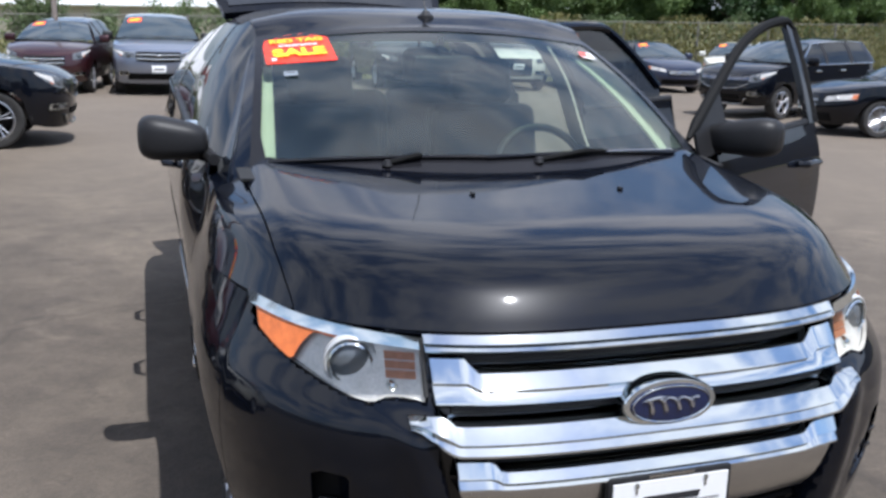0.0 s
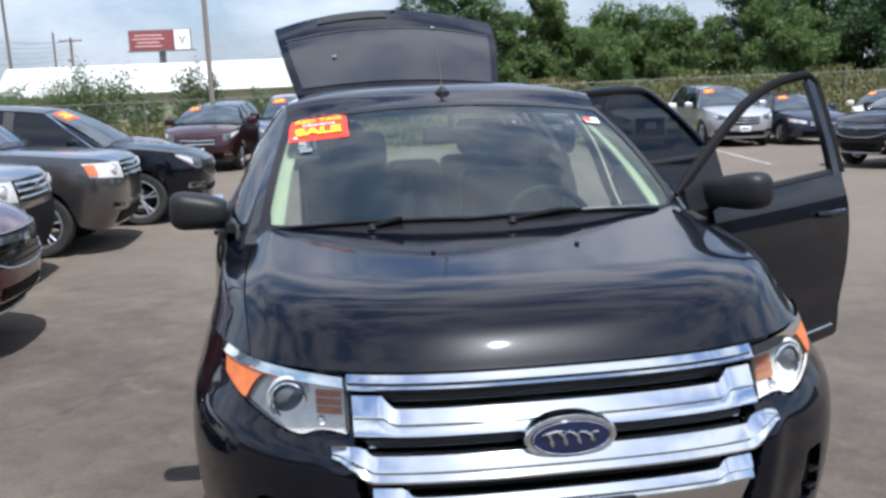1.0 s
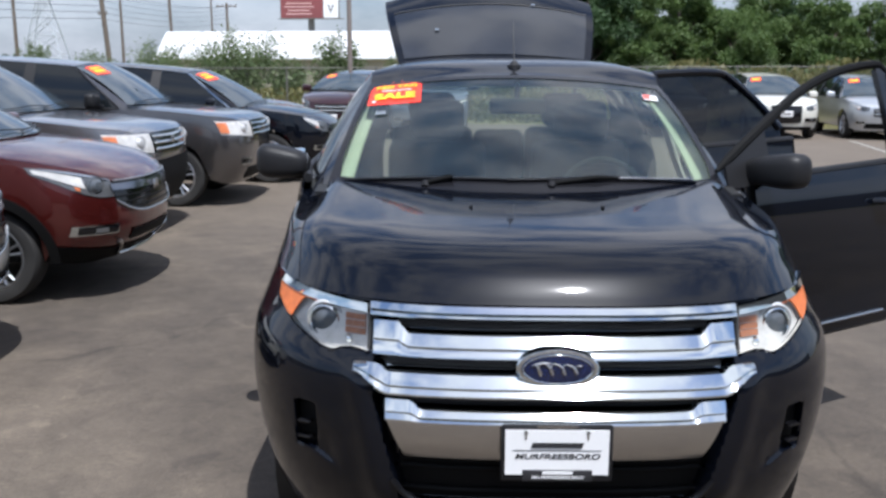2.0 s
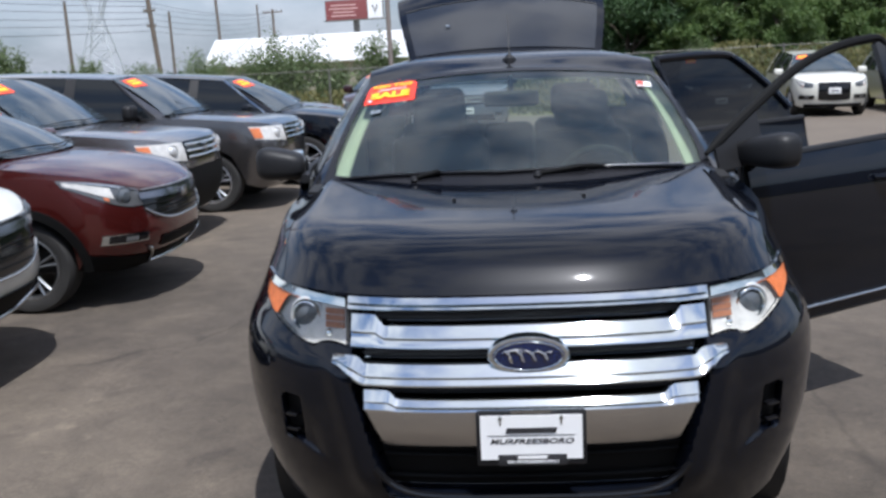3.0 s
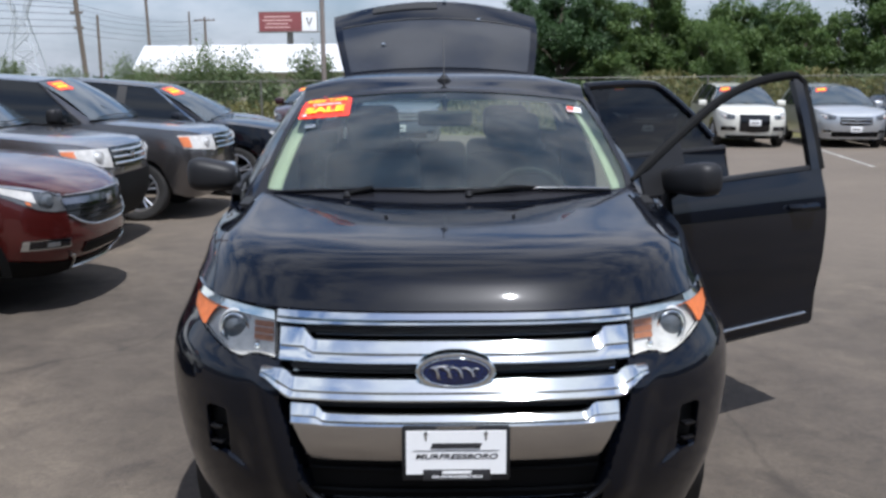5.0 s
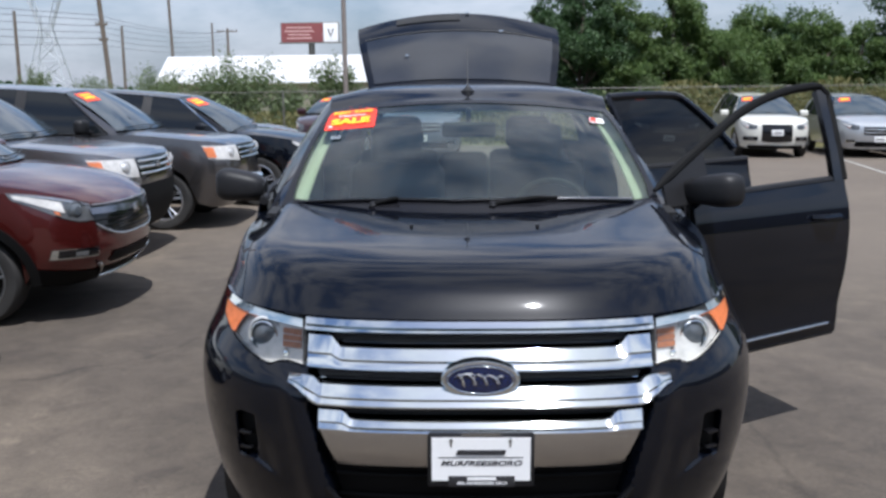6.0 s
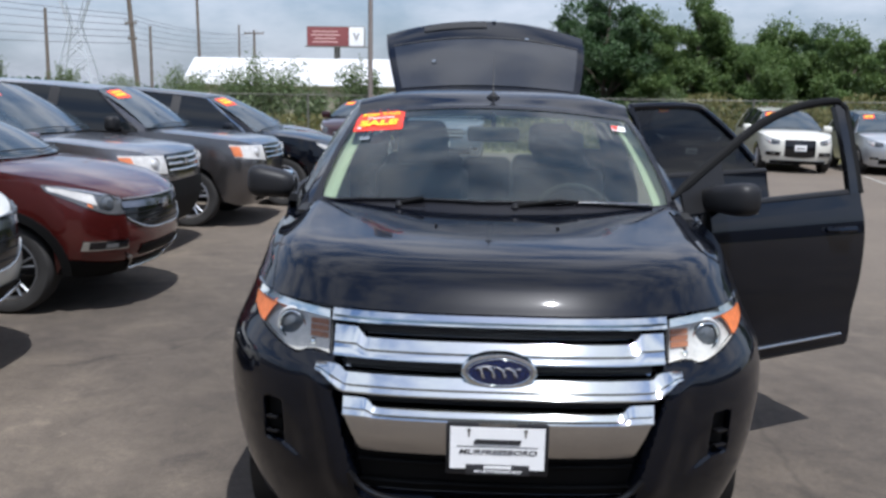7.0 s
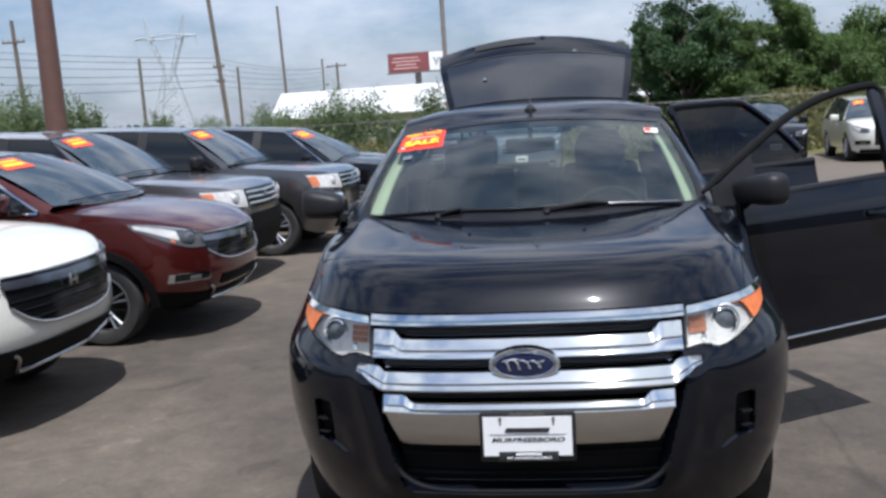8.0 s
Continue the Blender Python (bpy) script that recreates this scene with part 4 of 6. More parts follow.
    part("door_handle", tube([hp + Vector((s * 0.004, -0.11, 0)), hp + Vector((s * 0.04, -0.08, 0.003)), hp + Vector((s * 0.045, 0.06, 0.003)), hp + Vector((s * 0.006, 0.10, 0))], [0.014, 0.017, 0.017, 0.014], 8, flat=1.0), BLACK_PAINT, d, m=M)
    if first:
        # mirror on a gusset in the front corner
        if turn:
            part("mirror_gusset", sheet(lambda y, k: G(y, lerp(S.belt(y) - 0.01, curve_at(arch, y), k), 0.012), span(1.18, 1.49, 6), span(0, 1, 4), 0.012), TRIM, d, m=M)
        c = Vector((1.08, 1.40, 1.293)) if turn else Vector((-1.043, 1.50, 1.300))
        wide = 0.150 if turn else 0.115
        sh = bmesh.new()
        bmesh.ops.create_uvsphere(sh, u_segments=28, v_segments=18, radius=1.0)
        for v in sh.verts:
            q = Vector([math.copysign(abs(k) ** 0.6, k) for k in v.co])
            out = s * q.x
            v.co = Vector((q.x * wide, q.y * (0.095 if q.y < 0 else 0.06), (q.z * 0.073 if q.z > 0 else q.z * 0.066) * (1 + 0.24 * out) + 0.008 * out)) + c
        mirror = part("mirror", sh, TRIM, d, "textured black plastic door mirror", m=M)
        part("mirror_glass", box(wide * 1.47, 0.006, 0.12, c + Vector((0, 0.052, 0)), 0.002), CHROME, mirror, m=M)
        part("mirror_arm", tube([G(1.33, 1.255, 0.0), c + Vector((-0.10, 0.02, -0.055)), c + Vector((0.06, 0.0, -0.060))] if turn else [S.house(0.075, 0.02, s), c + Vector((0.10, 0.01, -0.060)), c + Vector((-0.05, 0.0, -0.062))], [0.040, 0.032, 0.018], 8, flat=0.5), TRIM, mirror, m=M)
        # pale line added for the reflection on the housing's inner end
        part("mirror_edge_glint", tube([c + Vector((-s * wide * 0.96, -0.055 + 0.012 * k * k, 0.055 * k)) for k in span(-0.8, 0.8, 6)], 0.0025, 5), SATIN, mirror, m=M)
    return d


for s, ta, tb in ((-1, 0, 0), (1, 58, 62)):
    door(1.36, 2.55, s, ta, (s * 0.97, 1.36, 0), 2.34, None if s > 0 else TINTED, True)
    door(2.558, 3.40, s, tb, (s * 0.97, 2.558, 0), 3.22, TINTED, False)

# tailgate, swung up
def gate(u, v, off=0.0):
    w = lerp(0.66, 0.765, v) + 0.03 * math.sin(math.pi * v)
    y = lerp(4.02, 4.80, v) + 0.05 * math.sin(math.pi * v) - 0.10 * u * u * v
    z = lerp(1.79, 2.36, v) + 0.07 * math.sin(math.pi * min(1, v)) - 0.13 * u * u * (0.3 + 0.7 * v)
    return Vector((u * w - 0.03 * v, y, z)) + Vector((0, -0.55, 0.83)) * off


tg = part("tailgate", sheet(gate, span(-1, 1, 18), span(0, 1, 16), -0.05), BLACK_PAINT, CAR, "black tailgate swung up, with its rear window")
part("rear_window", sheet(lambda u, v: gate(u, v, 0.006), span(-0.93, 0.93, 14), span(0.05, 0.60, 8)), GATEGLASS, tg)
part("plate_recess", sheet(lambda u, v: gate(u, v, 0.008), span(-0.62, 0.02, 8), span(0.82, 0.955, 3), 0.006), SEAL, tg)
part("gate_moulding", tube([gate(u, 0.62, 0.006) for u in span(-0.93, 0.93, 14)], 0.005, 6), SEAL, tg)
for u, v in ((0.42, 0.62), (0.10, 0.97), (-0.55, 0.30)):
    part("hinge_cap", box(0.03, 0.03, 0.02, gate(u, v, 0.012), 0.006), CHROME, tg)
for s in (-1, 1):
    part("gas_strut", tube([(s * 0.58, 4.15, 1.35), gate(s * 0.85, 0.5, -0.06)], 0.011, 8), TRIM, tg)

# grille
def bar(name, z0, z1, xe, rise, proud, material, parent, tip=0.0, steps=72):
    """A polished bar across the nose, thicker towards its ends."""
    prof = ((0.075, 1.0), (0.034, 1.0), (0.0125, 0.97), (-0.004, 0.52), (-0.006, 0.47), (0.004, 0.43), (-0.012, 0.12), (-0.012, 0.04), (-0.004, 0.0), (0.07, 0.0))
    def fn(u, k):
        x = u * xe
        e = smooth(xe - 0.105, xe - 0.075, abs(x))
        t = smooth(xe - 0.10, xe, abs(x)) * tip
        top, low = z1 + rise * e, z0 + t
        dy, f = prof[k]
        z = lerp(low, top, f)
        return (x, S.front(x, z) - proud + dy, z)
    bm = sheet(fn, span(-1, 1, steps), range(len(prof)))
    bmesh.ops.holes_fill(bm, edges=[e for e in bm.edges if e.is_boundary])
    return part(name, bm, material, parent)


grille = part("grille", sheet(lambda x, z: (x, S.front(x, z) + 0.055, z), span(-0.535, 0.535, 20), span(0.56, 0.99, 8), 0.01), GLOSS_BLACK, CAR, "four-bar chrome grille")
bar("grille_bar", 0.962, 1.002, 0.556, 0.0, 0.010, CHROME, grille)
bar("grille_bar", 0.850, 0.914, 0.545, 0.034, 0.016, CHROME, grille)
bar("grille_bar", 0.742, 0.806, 0.604, 0.020, 0.020, CHROME, grille, tip=0.062)
bar("grille_bar", 0.660, 0.698, 0.506, 0.028, 0.020, CHROME, grille)
part("grille_panel", sheet(lambda u, v: (lambda x, z: (x, S.front(x, z) - 0.014 + 0.03 * (1 - v) ** 3, z))(u * lerp(0.450, 0.505, v), lerp(0.530, 0.662, v)), span(-1, 1, 30), span(0, 1, 6), 0.012), SATIN, grille, "satin chrome lower panel")
for z in (0.937, 0.828, 0.718):
    part("grille_slat", tube([(x, S.front(x, z) + 0.03, z) for x in span(-0.5, 0.5, 20)], 0.012, 6), TRIM, grille)
for s in (-1, 1):
    part("end_divider", tube([(s * 0.558, S.front(0.558, z) - 0.002, z) for z in span(0.86, 0.99, 5)], 0.006, 6), SEAL, grille)

# oval badge, its lettering left as a plain flourish
def oval(rx, rz, y0, y1, dome):
    bm = bmesh.new()
    rings = []
    for r, yy in ((0.001, y1 - dome), (0.45, y1 - dome * 0.8), (0.8, y1 - dome * 0.3), (0.97, y1), (1.0, y1 + 0.004), (1.0, y0)):
        rings.append([bm.verts.new((r * rx * math.cos(a), yy, 0.834 + r * rz * math.sin(a))) for a in span(0, 2 * math.pi, 48)[:-1]])
    for a, b in zip(rings, rings[1:]):
        for k in range(48):
            bm.faces.new((a[k], a[(k + 1) % 48], b[(k + 1) % 48], b[k]))
    return bm


badge = part("badge", oval(0.122, 0.060, 0.01, -0.042, 0.004), CHROME, CAR, "chrome-rimmed oval badge")
part("badge_field", oval(0.107, 0.049, -0.02, -0.047, 0.004), BADGEBLUE, badge, "dark blue oval field")
part("badge_line", tube([(0.101 * math.cos(a), -0.0485, 0.834 + 0.0445 * math.sin(a)) for a in span(0, 2 * math.pi, 48)], 0.0018, 5), CHROME, badge)
part("badge_flourish", tube([(0.070 * (2 * k - 1) + 0.012 * math.sin(k * 25), -0.0525, 0.836 + (0.022 - 0.010 * k) * math.cos(k * 25 + 0.6)) for k in span(0, 1, 70)], [0.0016 + 0.0020 * math.sin(k * 25 + 1.2) ** 2 for k in span(0, 1, 70)], 6), SATIN, badge)
part("badge_flourish", tube([(x, -0.0525, 0.850 + 0.006 * math.sin((x + 0.07) * 40)) for x in span(-0.078, -0.020, 12)], [0.001 + 0.003 * math.sin(math.pi * k) for k in span(0, 1, 12)], 6), SATIN, badge)

# headlights
for s in (-1, 1):
    lamp = part("headlight", face_patch(S, s * 0.562, s * 0.884, lambda x: curve_at(LAMP_LOW, abs(x)) - 0.004, lambda x: curve_at(LAMP_TOP, abs(x)) + 0.004, -0.014, 24, 6, 0.004), LAMPCLEAR, CAR, "clear headlight with amber corner and projector")
    for low, edge in ((LAMP_LOW, 0.0), (LAMP_TOP, 0.0)):
        part("lamp_wall", sheet(lambda x, k: (s * x, S.front(x, curve_at(low, x)) + lerp(-0.002, 0.014, k), curve_at(low, x) + edge), span(0.562, 0.884, 24), (0, 1)), LAMPCLEAR, lamp)
    part("lamp_wall", sheet(lambda z, k: (s * 0.563, S.front(0.563, z) + lerp(-0.002, 0.014, k), z), span(0.852, 0.968, 4), (0, 1)), LAMPCLEAR, lamp)
    part("lamp_lens", face_patch(S, s * 0.560, s * 0.886, lambda x: curve_at(LAMP_LOW, abs(x)), lambda x: curve_at(LAMP_TOP, abs(x)), 0.004, 28, 8), LENS, lamp)
    part("chrome_brow", face_patch(S, s * 0.562, s * 0.893, lambda x: curve_at(LAMP_TOP, abs(x)) - 0.003, lambda x: curve_at(LAMP_TOP, abs(x)) + 0.024, 0.010, 28, 6, 0.014), CHROME, lamp)
    # amber corner; its thin inner band paints the amber reflected below the brow
    part("corner_reflector", face_patch(S, s * 0.700, s * 0.883, lambda x: max(curve_at(LAMP_LOW, abs(x)) + 0.003, curve_at(LAMP_TOP, abs(x)) - 0.010 - 0.040 * smooth(0.77, 0.815, abs(x)) - 0.07 * smooth(0.80, 0.85, abs(x))), lambda x: curve_at(LAMP_TOP, abs(x)) - 0.003, 0.0055, 24, 4, 0.004), AMBER, lamp, "amber corner reflector, with its thin reflection under the brow drawn in amber")
    for k in range(3):
        part("side_reflector", face_patch(S, s * 0.576, s * 0.640, lambda x: 0.894 + 0.0205 * k, lambda x: 0.912 + 0.0205 * k, -0.006, 4, 2, 0.004), AMBER_DULL, lamp, "small dull amber reflector")
    c = Vector((s * 0.706, S.front(0.706, 0.915) + 0.010, 0.915))
    T = Matrix.Translation(c) @ Matrix.Rotation(s * 0.35, 4, "Z") @ Matrix.Rotation(math.pi / 2, 4, "Z")
    part("projector", lathe([(0.001, -0.010), (0.024, -0.007), (0.041, 0.0), (0.046, 0.006)], 28, m=T), PROJECTOR, lamp)
    part("bowl", lathe([(0.055, 0.010), (0.061, -0.002), (0.066, 0.002), (0.070, 0.02)], 28, m=T), REFLECTOR, lamp)
    part("parking_lamp", lathe([(0.001, -0.012), (0.010, -0.008), (0.013, 0.01)], 14, m=Matrix.Translation((s * 0.625, S.front(0.625, 0.876) + 0.010, 0.876)) @ Matrix.Rotation(math.pi / 2, 4, "Z")), CHROME, lamp)
    part("projector_ring", lathe([(0.045, 0.012), (0.046, -0.004), (0.049, -0.008), (0.053, -0.004), (0.055, 0.018)], 28, m=T), CHROME, lamp)
    # lower corner intake with its slats
    pocket = part("fog_pocket", sheet(lambda x, z: (s * x, S.front(x, z) + 0.045, z), span(0.728, 0.806, 6), span(0.495, 0.668, 4), 0.008), BLACKOUT, CAR)
    for z in (0.535, 0.590):
        part("slat", box(0.046, 0.03, 0.010, (s * 0.768, S.front(0.768, z) + 0.018, z), 0.003, turn=Matrix.Rotation(s * 0.5, 4, "Z")), GLOSS_BLACK, pocket)
part("lower_grille", sheet(lambda x, z: (x, S.front(x, z) + 0.07, z), span(-0.47, 0.47, 14), span(0.33, 0.56, 4), 0.01), BLACKOUT, CAR)
for z in (0.40, 0.48):
    part("lower_slat", tube([(x, S.front(x, z) + 0.06, z) for x in span(-0.46, 0.46, 16)], 0.008, 6), BLACKOUT, CAR)
part("chin_strip", tube([(x, S.front(x, z) - 0.004, z) for x, z in ((x, 0.352 + 0.10 * (abs(x) / 0.49) ** 8) for x in span(-0.49, 0.49, 30))], 0.011, 8), GLOSS_BLACK, CAR)

# dealer plate, the dealer's own name left as bars
def slanted(wide, high, at):
    bm = box(wide, 0.003, high, (0, 0, 0), 0.0)
    for v in bm.verts:
        v.co.x += v.co.z * 0.35
        v.co += Vector(at)
    return bm


PX = 0.001
plate = part("plate_frame", box(0.330, 0.02, 0.180, (PX, -0.060, 0.578), 0.008), TRIM, CAR, "black dealer plate frame with a white card")
part("plate_card", box(0.304, 0.006, 0.142, (PX, -0.0705, 0.583)), WHITE, plate)
part("frame_tab", box(0.205, 0.006, 0.036, (PX + 0.002, -0.0735, 0.510), 0.002), INK, plate)
part("name_bar", slanted(0.150, 0.0165, (PX, -0.0745, 0.606)), INK, plate)
part("rule", box(0.26, 0.002, 0.0012, (PX, -0.0745, 0.590)), INK, plate)
part("town_lettering", words("MURFREESBORO", 0.030, 0.0006, 0.25, 0.0006), INK, plate, flat=True, m=Matrix.Translation((PX, -0.0745, 0.570)) @ FRONT @ Matrix.Diagonal((1.12, 0.78, 1, 1)))
part("name_bar", slanted(0.088, 0.009, (PX + 0.002, -0.0775, 0.520)), WHITE, plate)
part("town_lettering", words("MURFREESBORO", 0.018, 0.0004, 0.25, 0.0004), WHITE, plate, flat=True, m=Matrix.Translation((PX + 0.002, -0.0775, 0.505)) @ FRONT @ Matrix.Diagonal((1.15, 0.70, 1, 1)))
part("top_print", box(0.12, 0.002, 0.006, (PX, -0.0715, 0.664)), SATIN, plate)
for x in (PX - 0.092, PX + 0.090):
    part("screw", lathe([(0.001, 0.004), (0.006, 0.003), (0.007, 0.0)], 10, m=Matrix.Translation((x, -0.074, 0.646)) @ Matrix.Rotation(-math.pi / 2, 4, "Z")), CHROME, plate)
    part("cable_tie", box(0.005, 0.003, 0.02, (x, -0.0745, 0.634)), SATIN, plate)

# things on bonnet, screen and roof
for s in (-1, 1):
    p = on_nose(s * 0.265, 0.695)
    part("washer_nozzle", box(0.013, 0.020, 0.010, p + Vector((0, 0, 0.004)), 0.003), TRIM, CAR)
z_ant = S.roof_z(2.06)
ant = part("antenna", lathe([(0.001, 0.026), (0.010, 0.024), (0.020, 0.012), (0.034, 0.002), (0.036, -0.02)], 18, m=Matrix.Translation((0, 2.06, z_ant)) @ Matrix.Rotation(-math.pi / 2, 4, "Y")), TRIM, CAR)
part("mast", tube([(0, 2.055, z_ant + 0.015), (0, 2.19, z_ant + 0.22)], [0.003, 0.0018], 6), SEAL, ant)


def wiper(u0, u1, pivot_u):
    blade = part("wiper", tube([S.wind(u, 0.046 + 0.012 * math.sin(3 * k), 0.012) for k, u in zip(span(0, 1, 8), span(u0, u1, 8))], 0.008, 6), GLOSS_BLACK, CAR)
    part("wiper_arm", tube([S.wind(pivot_u, 0.03, 0.010), S.wind(lerp(pivot_u, u1, 0.3), 0.052, 0.024), S.wind(lerp(u0, u1, 0.6), 0.060, 0.016)], [0.010, 0.010, 0.005], 8), BLACKOUT, blade)
    part("wiper_pivot", lathe([(0.001, 0.02), (0.012, 0.016), (0.018, 0.0)], 14, m=Matrix.Translation(S.wind(pivot_u, 0.025, 0.004)) @ Matrix.Rotation(-math.pi / 2, 4, "Y")), TRIM, blade)


wiper(-0.93, -0.08, -0.50)
wiper(-0.11, 0.84, 0.10)
# thin satin bar added as the sun's glint along the right blade
part("wiper_glint", tube([S.wind(u, 0.056, 0.019) for u in span(0.30, 0.83, 8)], 0.003, 5), SATIN, CAR, "thin bright bar standing in for the sun's glint on the wiper blade")

# sale tag and sticker, inside the glass
def on_screen(x, v, off):
    u = x / lerp(S.screen_base(1).x, S.screen_top(1).x, v)
    return S.wind(u, v, off)


TAG_OUT = ((0.0, 0.0), (1.0, 0.0), (1.0, 0.76), (0.97, 0.82), (0.88, 0.86), (0.78, 0.94), (0.62, 0.99), (0.46, 0.99), (0.31, 0.94), (0.20, 0.86), (0.08, 0.82), (0.03, 0.76))
bm = bmesh.new()
bm.faces.new([bm.verts.new(on_screen(lerp(-0.695, -0.447, a), lerp(0.700, 0.985, b), 0.004)) for a, b in TAG_OUT])
tag = part("sale_tag", bm, TAGRED, CAR, "red paper sale tag with yellow lettering", flat=True)
def on_tag(bm, cx, cv):
    """Lays a drawing on the slope of the tag."""
    o = on_screen(cx, cv, 0.008)
    ex = (on_screen(cx + 0.05, cv, 0.008) - on_screen(cx - 0.05, cv, 0.008)).normalized()
    ey = (on_screen(cx, cv + 0.05, 0.008) - on_screen(cx, cv - 0.05, 0.008)).normalized()
    ez = ex.cross(ey)
    m = Matrix((ex, ey, ez)).transposed().to_4x4()
    bmesh.ops.transform(bm, matrix=Matrix.Translation(o) @ m, verts=bm.verts)
    return bm
part("tag_lettering", on_tag(words("RED TAG", 0.050, 0.0005, 0, 0.0015), -0.566, 0.905), TAGYELLOW, tag, flat=True)
part("tag_lettering", on_tag(words("SALE", 0.094, 0.0005, 0, 0.004), -0.570, 0.785), TAGYELLOW, tag, flat=True)
part("tag_lettering", on_tag(words("Clearance", 0.036, 0.0005, 0, 0.0005), -0.566, 0.858), WHITE, tag, flat=True)
part("tag_print", on_tag(box(0.018, 0.018, 0.004), -0.665, 0.728), WHITE, tag)
memo = part("price_slip", on_tag(box(0.05, 0.034, 0.001), -0.625, 0.60), SLIP, CAR, "small white slip inside the windscreen")
part("slip_print", on_tag(box(0.035, 0.005, 0.004), -0.625, 0.605), INK, memo)
stick = part("service_sticker", on_tag(box(0.075, 0.065, 0.001), 0.617, 0.79), WHITE, CAR, "small white windscreen sticker")
part("sticker_print", on_tag(box(0.034, 0.045, 0.004), 0.600, 0.794), TAGRED, stick)

# cabin
dash = part("dashboard", sheet(lambda u, v: Vector((u * 0.80, lerp(1.12 + 0.2 * u * u, 1.62, v), 1.10 + 0.05 * math.sin(math.pi * v) - 0.12 * max(0, v - 0.8) * 5 + 0.05 * math.exp(-((u - 0.45) / 0.2) ** 2) * smooth(0.4, 0.8, v))), span(-1, 1, 24), span(0, 1, 10), 0.03), DASH, CAR)
part("dash_front", box(1.5, 0.16, 0.45, (0, 1.58, 0.82), 0.05), DASH, dash)
part("centre_console", box(0.22, 0.9, 0.35, (0, 2.0, 0.60), 0.04), DASH, CAR)
w = bmesh.new()
ring = [(0.19 * math.cos(a), 0.0, 0.19 * math.sin(a)) for a in span(0, 2 * math.pi, 36)]
tube(ring, 0.017, 8, w)
for a in (0.15, math.pi - 0.15, -math.pi / 2):
    tube([(0.03 * math.cos(a), 0, 0.03 * math.sin(a)), (0.185 * math.cos(a), 0, 0.185 * math.sin(a))], 0.018, 6, w)
box(0.14, 0.05, 0.11, (0, 0, 0), 0.02, w)
part("steering_wheel", w, TRIM, CAR, m=pose(0.40, 1.70, 1.12, -24, 0, 0))
def seat(x, y, wid, back, tilt=-14, head=True):
    b = part("seat", box(wid, 0.52, 0.20, (x, y, 0.60), 0.07, seg=4), SEATCLOTH, CAR)
    m = Matrix.Translation((x, y + 0.26, 0.62)) @ Matrix.Rotation(radians(tilt), 4, "X")
    bk = box(wid * 0.95, 0.15, back, (0, 0, back / 2), 0.06, seg=4)
    part("backrest", bk, SEATCLOTH, b, m=m)
    if head:
        part("headrest", box(0.29, 0.12, 0.22, (0, -0.02, back + 0.11), 0.055, seg=4), SEATCLOTH, b, m=m)
        for e in (-0.06, 0.06):
            part("headrest_post", tube([(e, 0, back - 0.03), (e, 0, back + 0.06)], 0.007, 6), CHROME, b, m=m)
seat(-0.38, 1.98, 0.54, 0.74)
seat(0.38, 1.98, 0.54, 0.74)
for x in (-0.42, 0.42):
    seat(x, 3.0, 0.54, 0.76)
seat(0.0, 3.0, 0.34, 0.74, head=False)
inner = part("inside_mirror", box(0.26, 0.03, 0.075, S.wind(0.0, 0.84, -0.10), 0.018, seg=3), TRIM, CAR)
part("mirror_stem", tube([S.wind(0, 0.93, -0.01), S.wind(0, 0.87, -0.09)], 0.012, 6), TRIM, inner)


# ---- parked cars ----
HOOD_A = ((0, 0.92), (0.2, 1.01), (0.55, 1.09), (1.0, 1.145), (1.4, 1.16))
HOOD_W = ((0, 0.99), (0.2, 1.08), (0.55, 1.155), (1.0, 1.20), (1.4, 1.21))
HOOD_B = ((0, 1.08), (0.15, 1.13), (0.6, 1.175), (1.0, 1.21), (1.4, 1.235))
HOOD_C = ((0, 0.78), (0.2, 0.84), (0.6, 0.93), (1.1, 0.98), (1.4, 0.99))
small_suv = Shape(4.56, 1.82, 1.66, 0.85, 2.8, 0.92, 2.62, 0.345, HOOD_A, 0.06, 0.05, 1.02, 0.26, (1.97, 0.16, 1.59), (0.60, 0), (1.10, 1.18), 4.2, 0.32, 0.27, ((0.2, 0.30), (0.3, 0.17), (0.40, 0.06), (0.52, 0.0), (0.75, 0.02), (0.90, 0.06), (1.0, 0.10), (1.2, 0.12)), lift=0.015)
tall_suv = Shape(4.56, 1.82, 1.68, 0.72, 3.2, 0.92, 2.62, 0.345, HOOD_W, 0.06, 0.05, 1.02, 0.26, (1.97, 0.16, 1.62), (0.60, 0), (1.12, 1.20), 4.2, 0.36, 0.33, ((0.2, 0.34), (0.34, 0.20), (0.46, 0.07), (0.58, 0.0), (0.80, 0.02), (0.96, 0.06), (1.06, 0.10), (1.3, 0.12)), lift=0.0)
big_suv = Shape(4.86, 1.99, 1.81, 0.60, 3.6, 0.90, 2.80, 0.375, HOOD_B, 0.035, 0.05, 1.30, 0.14, (2.05, 0.10, 1.745), (0.72, 0), (1.19, 1.23), 4.55, 0.36, 0.28, ((0.2, 0.20), (0.36, 0.08), (0.55, 0.0), (0.85, 0.0), (1.0, 0.03), (1.12, 0.08), (1.3, 0.12)), screen_w=0.93, lift=0.01)
low_suv = Shape(4.9, 1.95, 1.74, 0.85, 2.8, 0.92, 2.9, 0.375, HOOD_A, 0.06, 0.05, 1.12, 0.24, (2.05, 0.14, 1.66), (0.62, 0), (1.07, 1.14), 4.5, 0.32, 0.25, ((0.2, 0.08), (0.5, 0.0), (0.8, 0.0), (1.0, 0.06), (1.2, 0.1)))
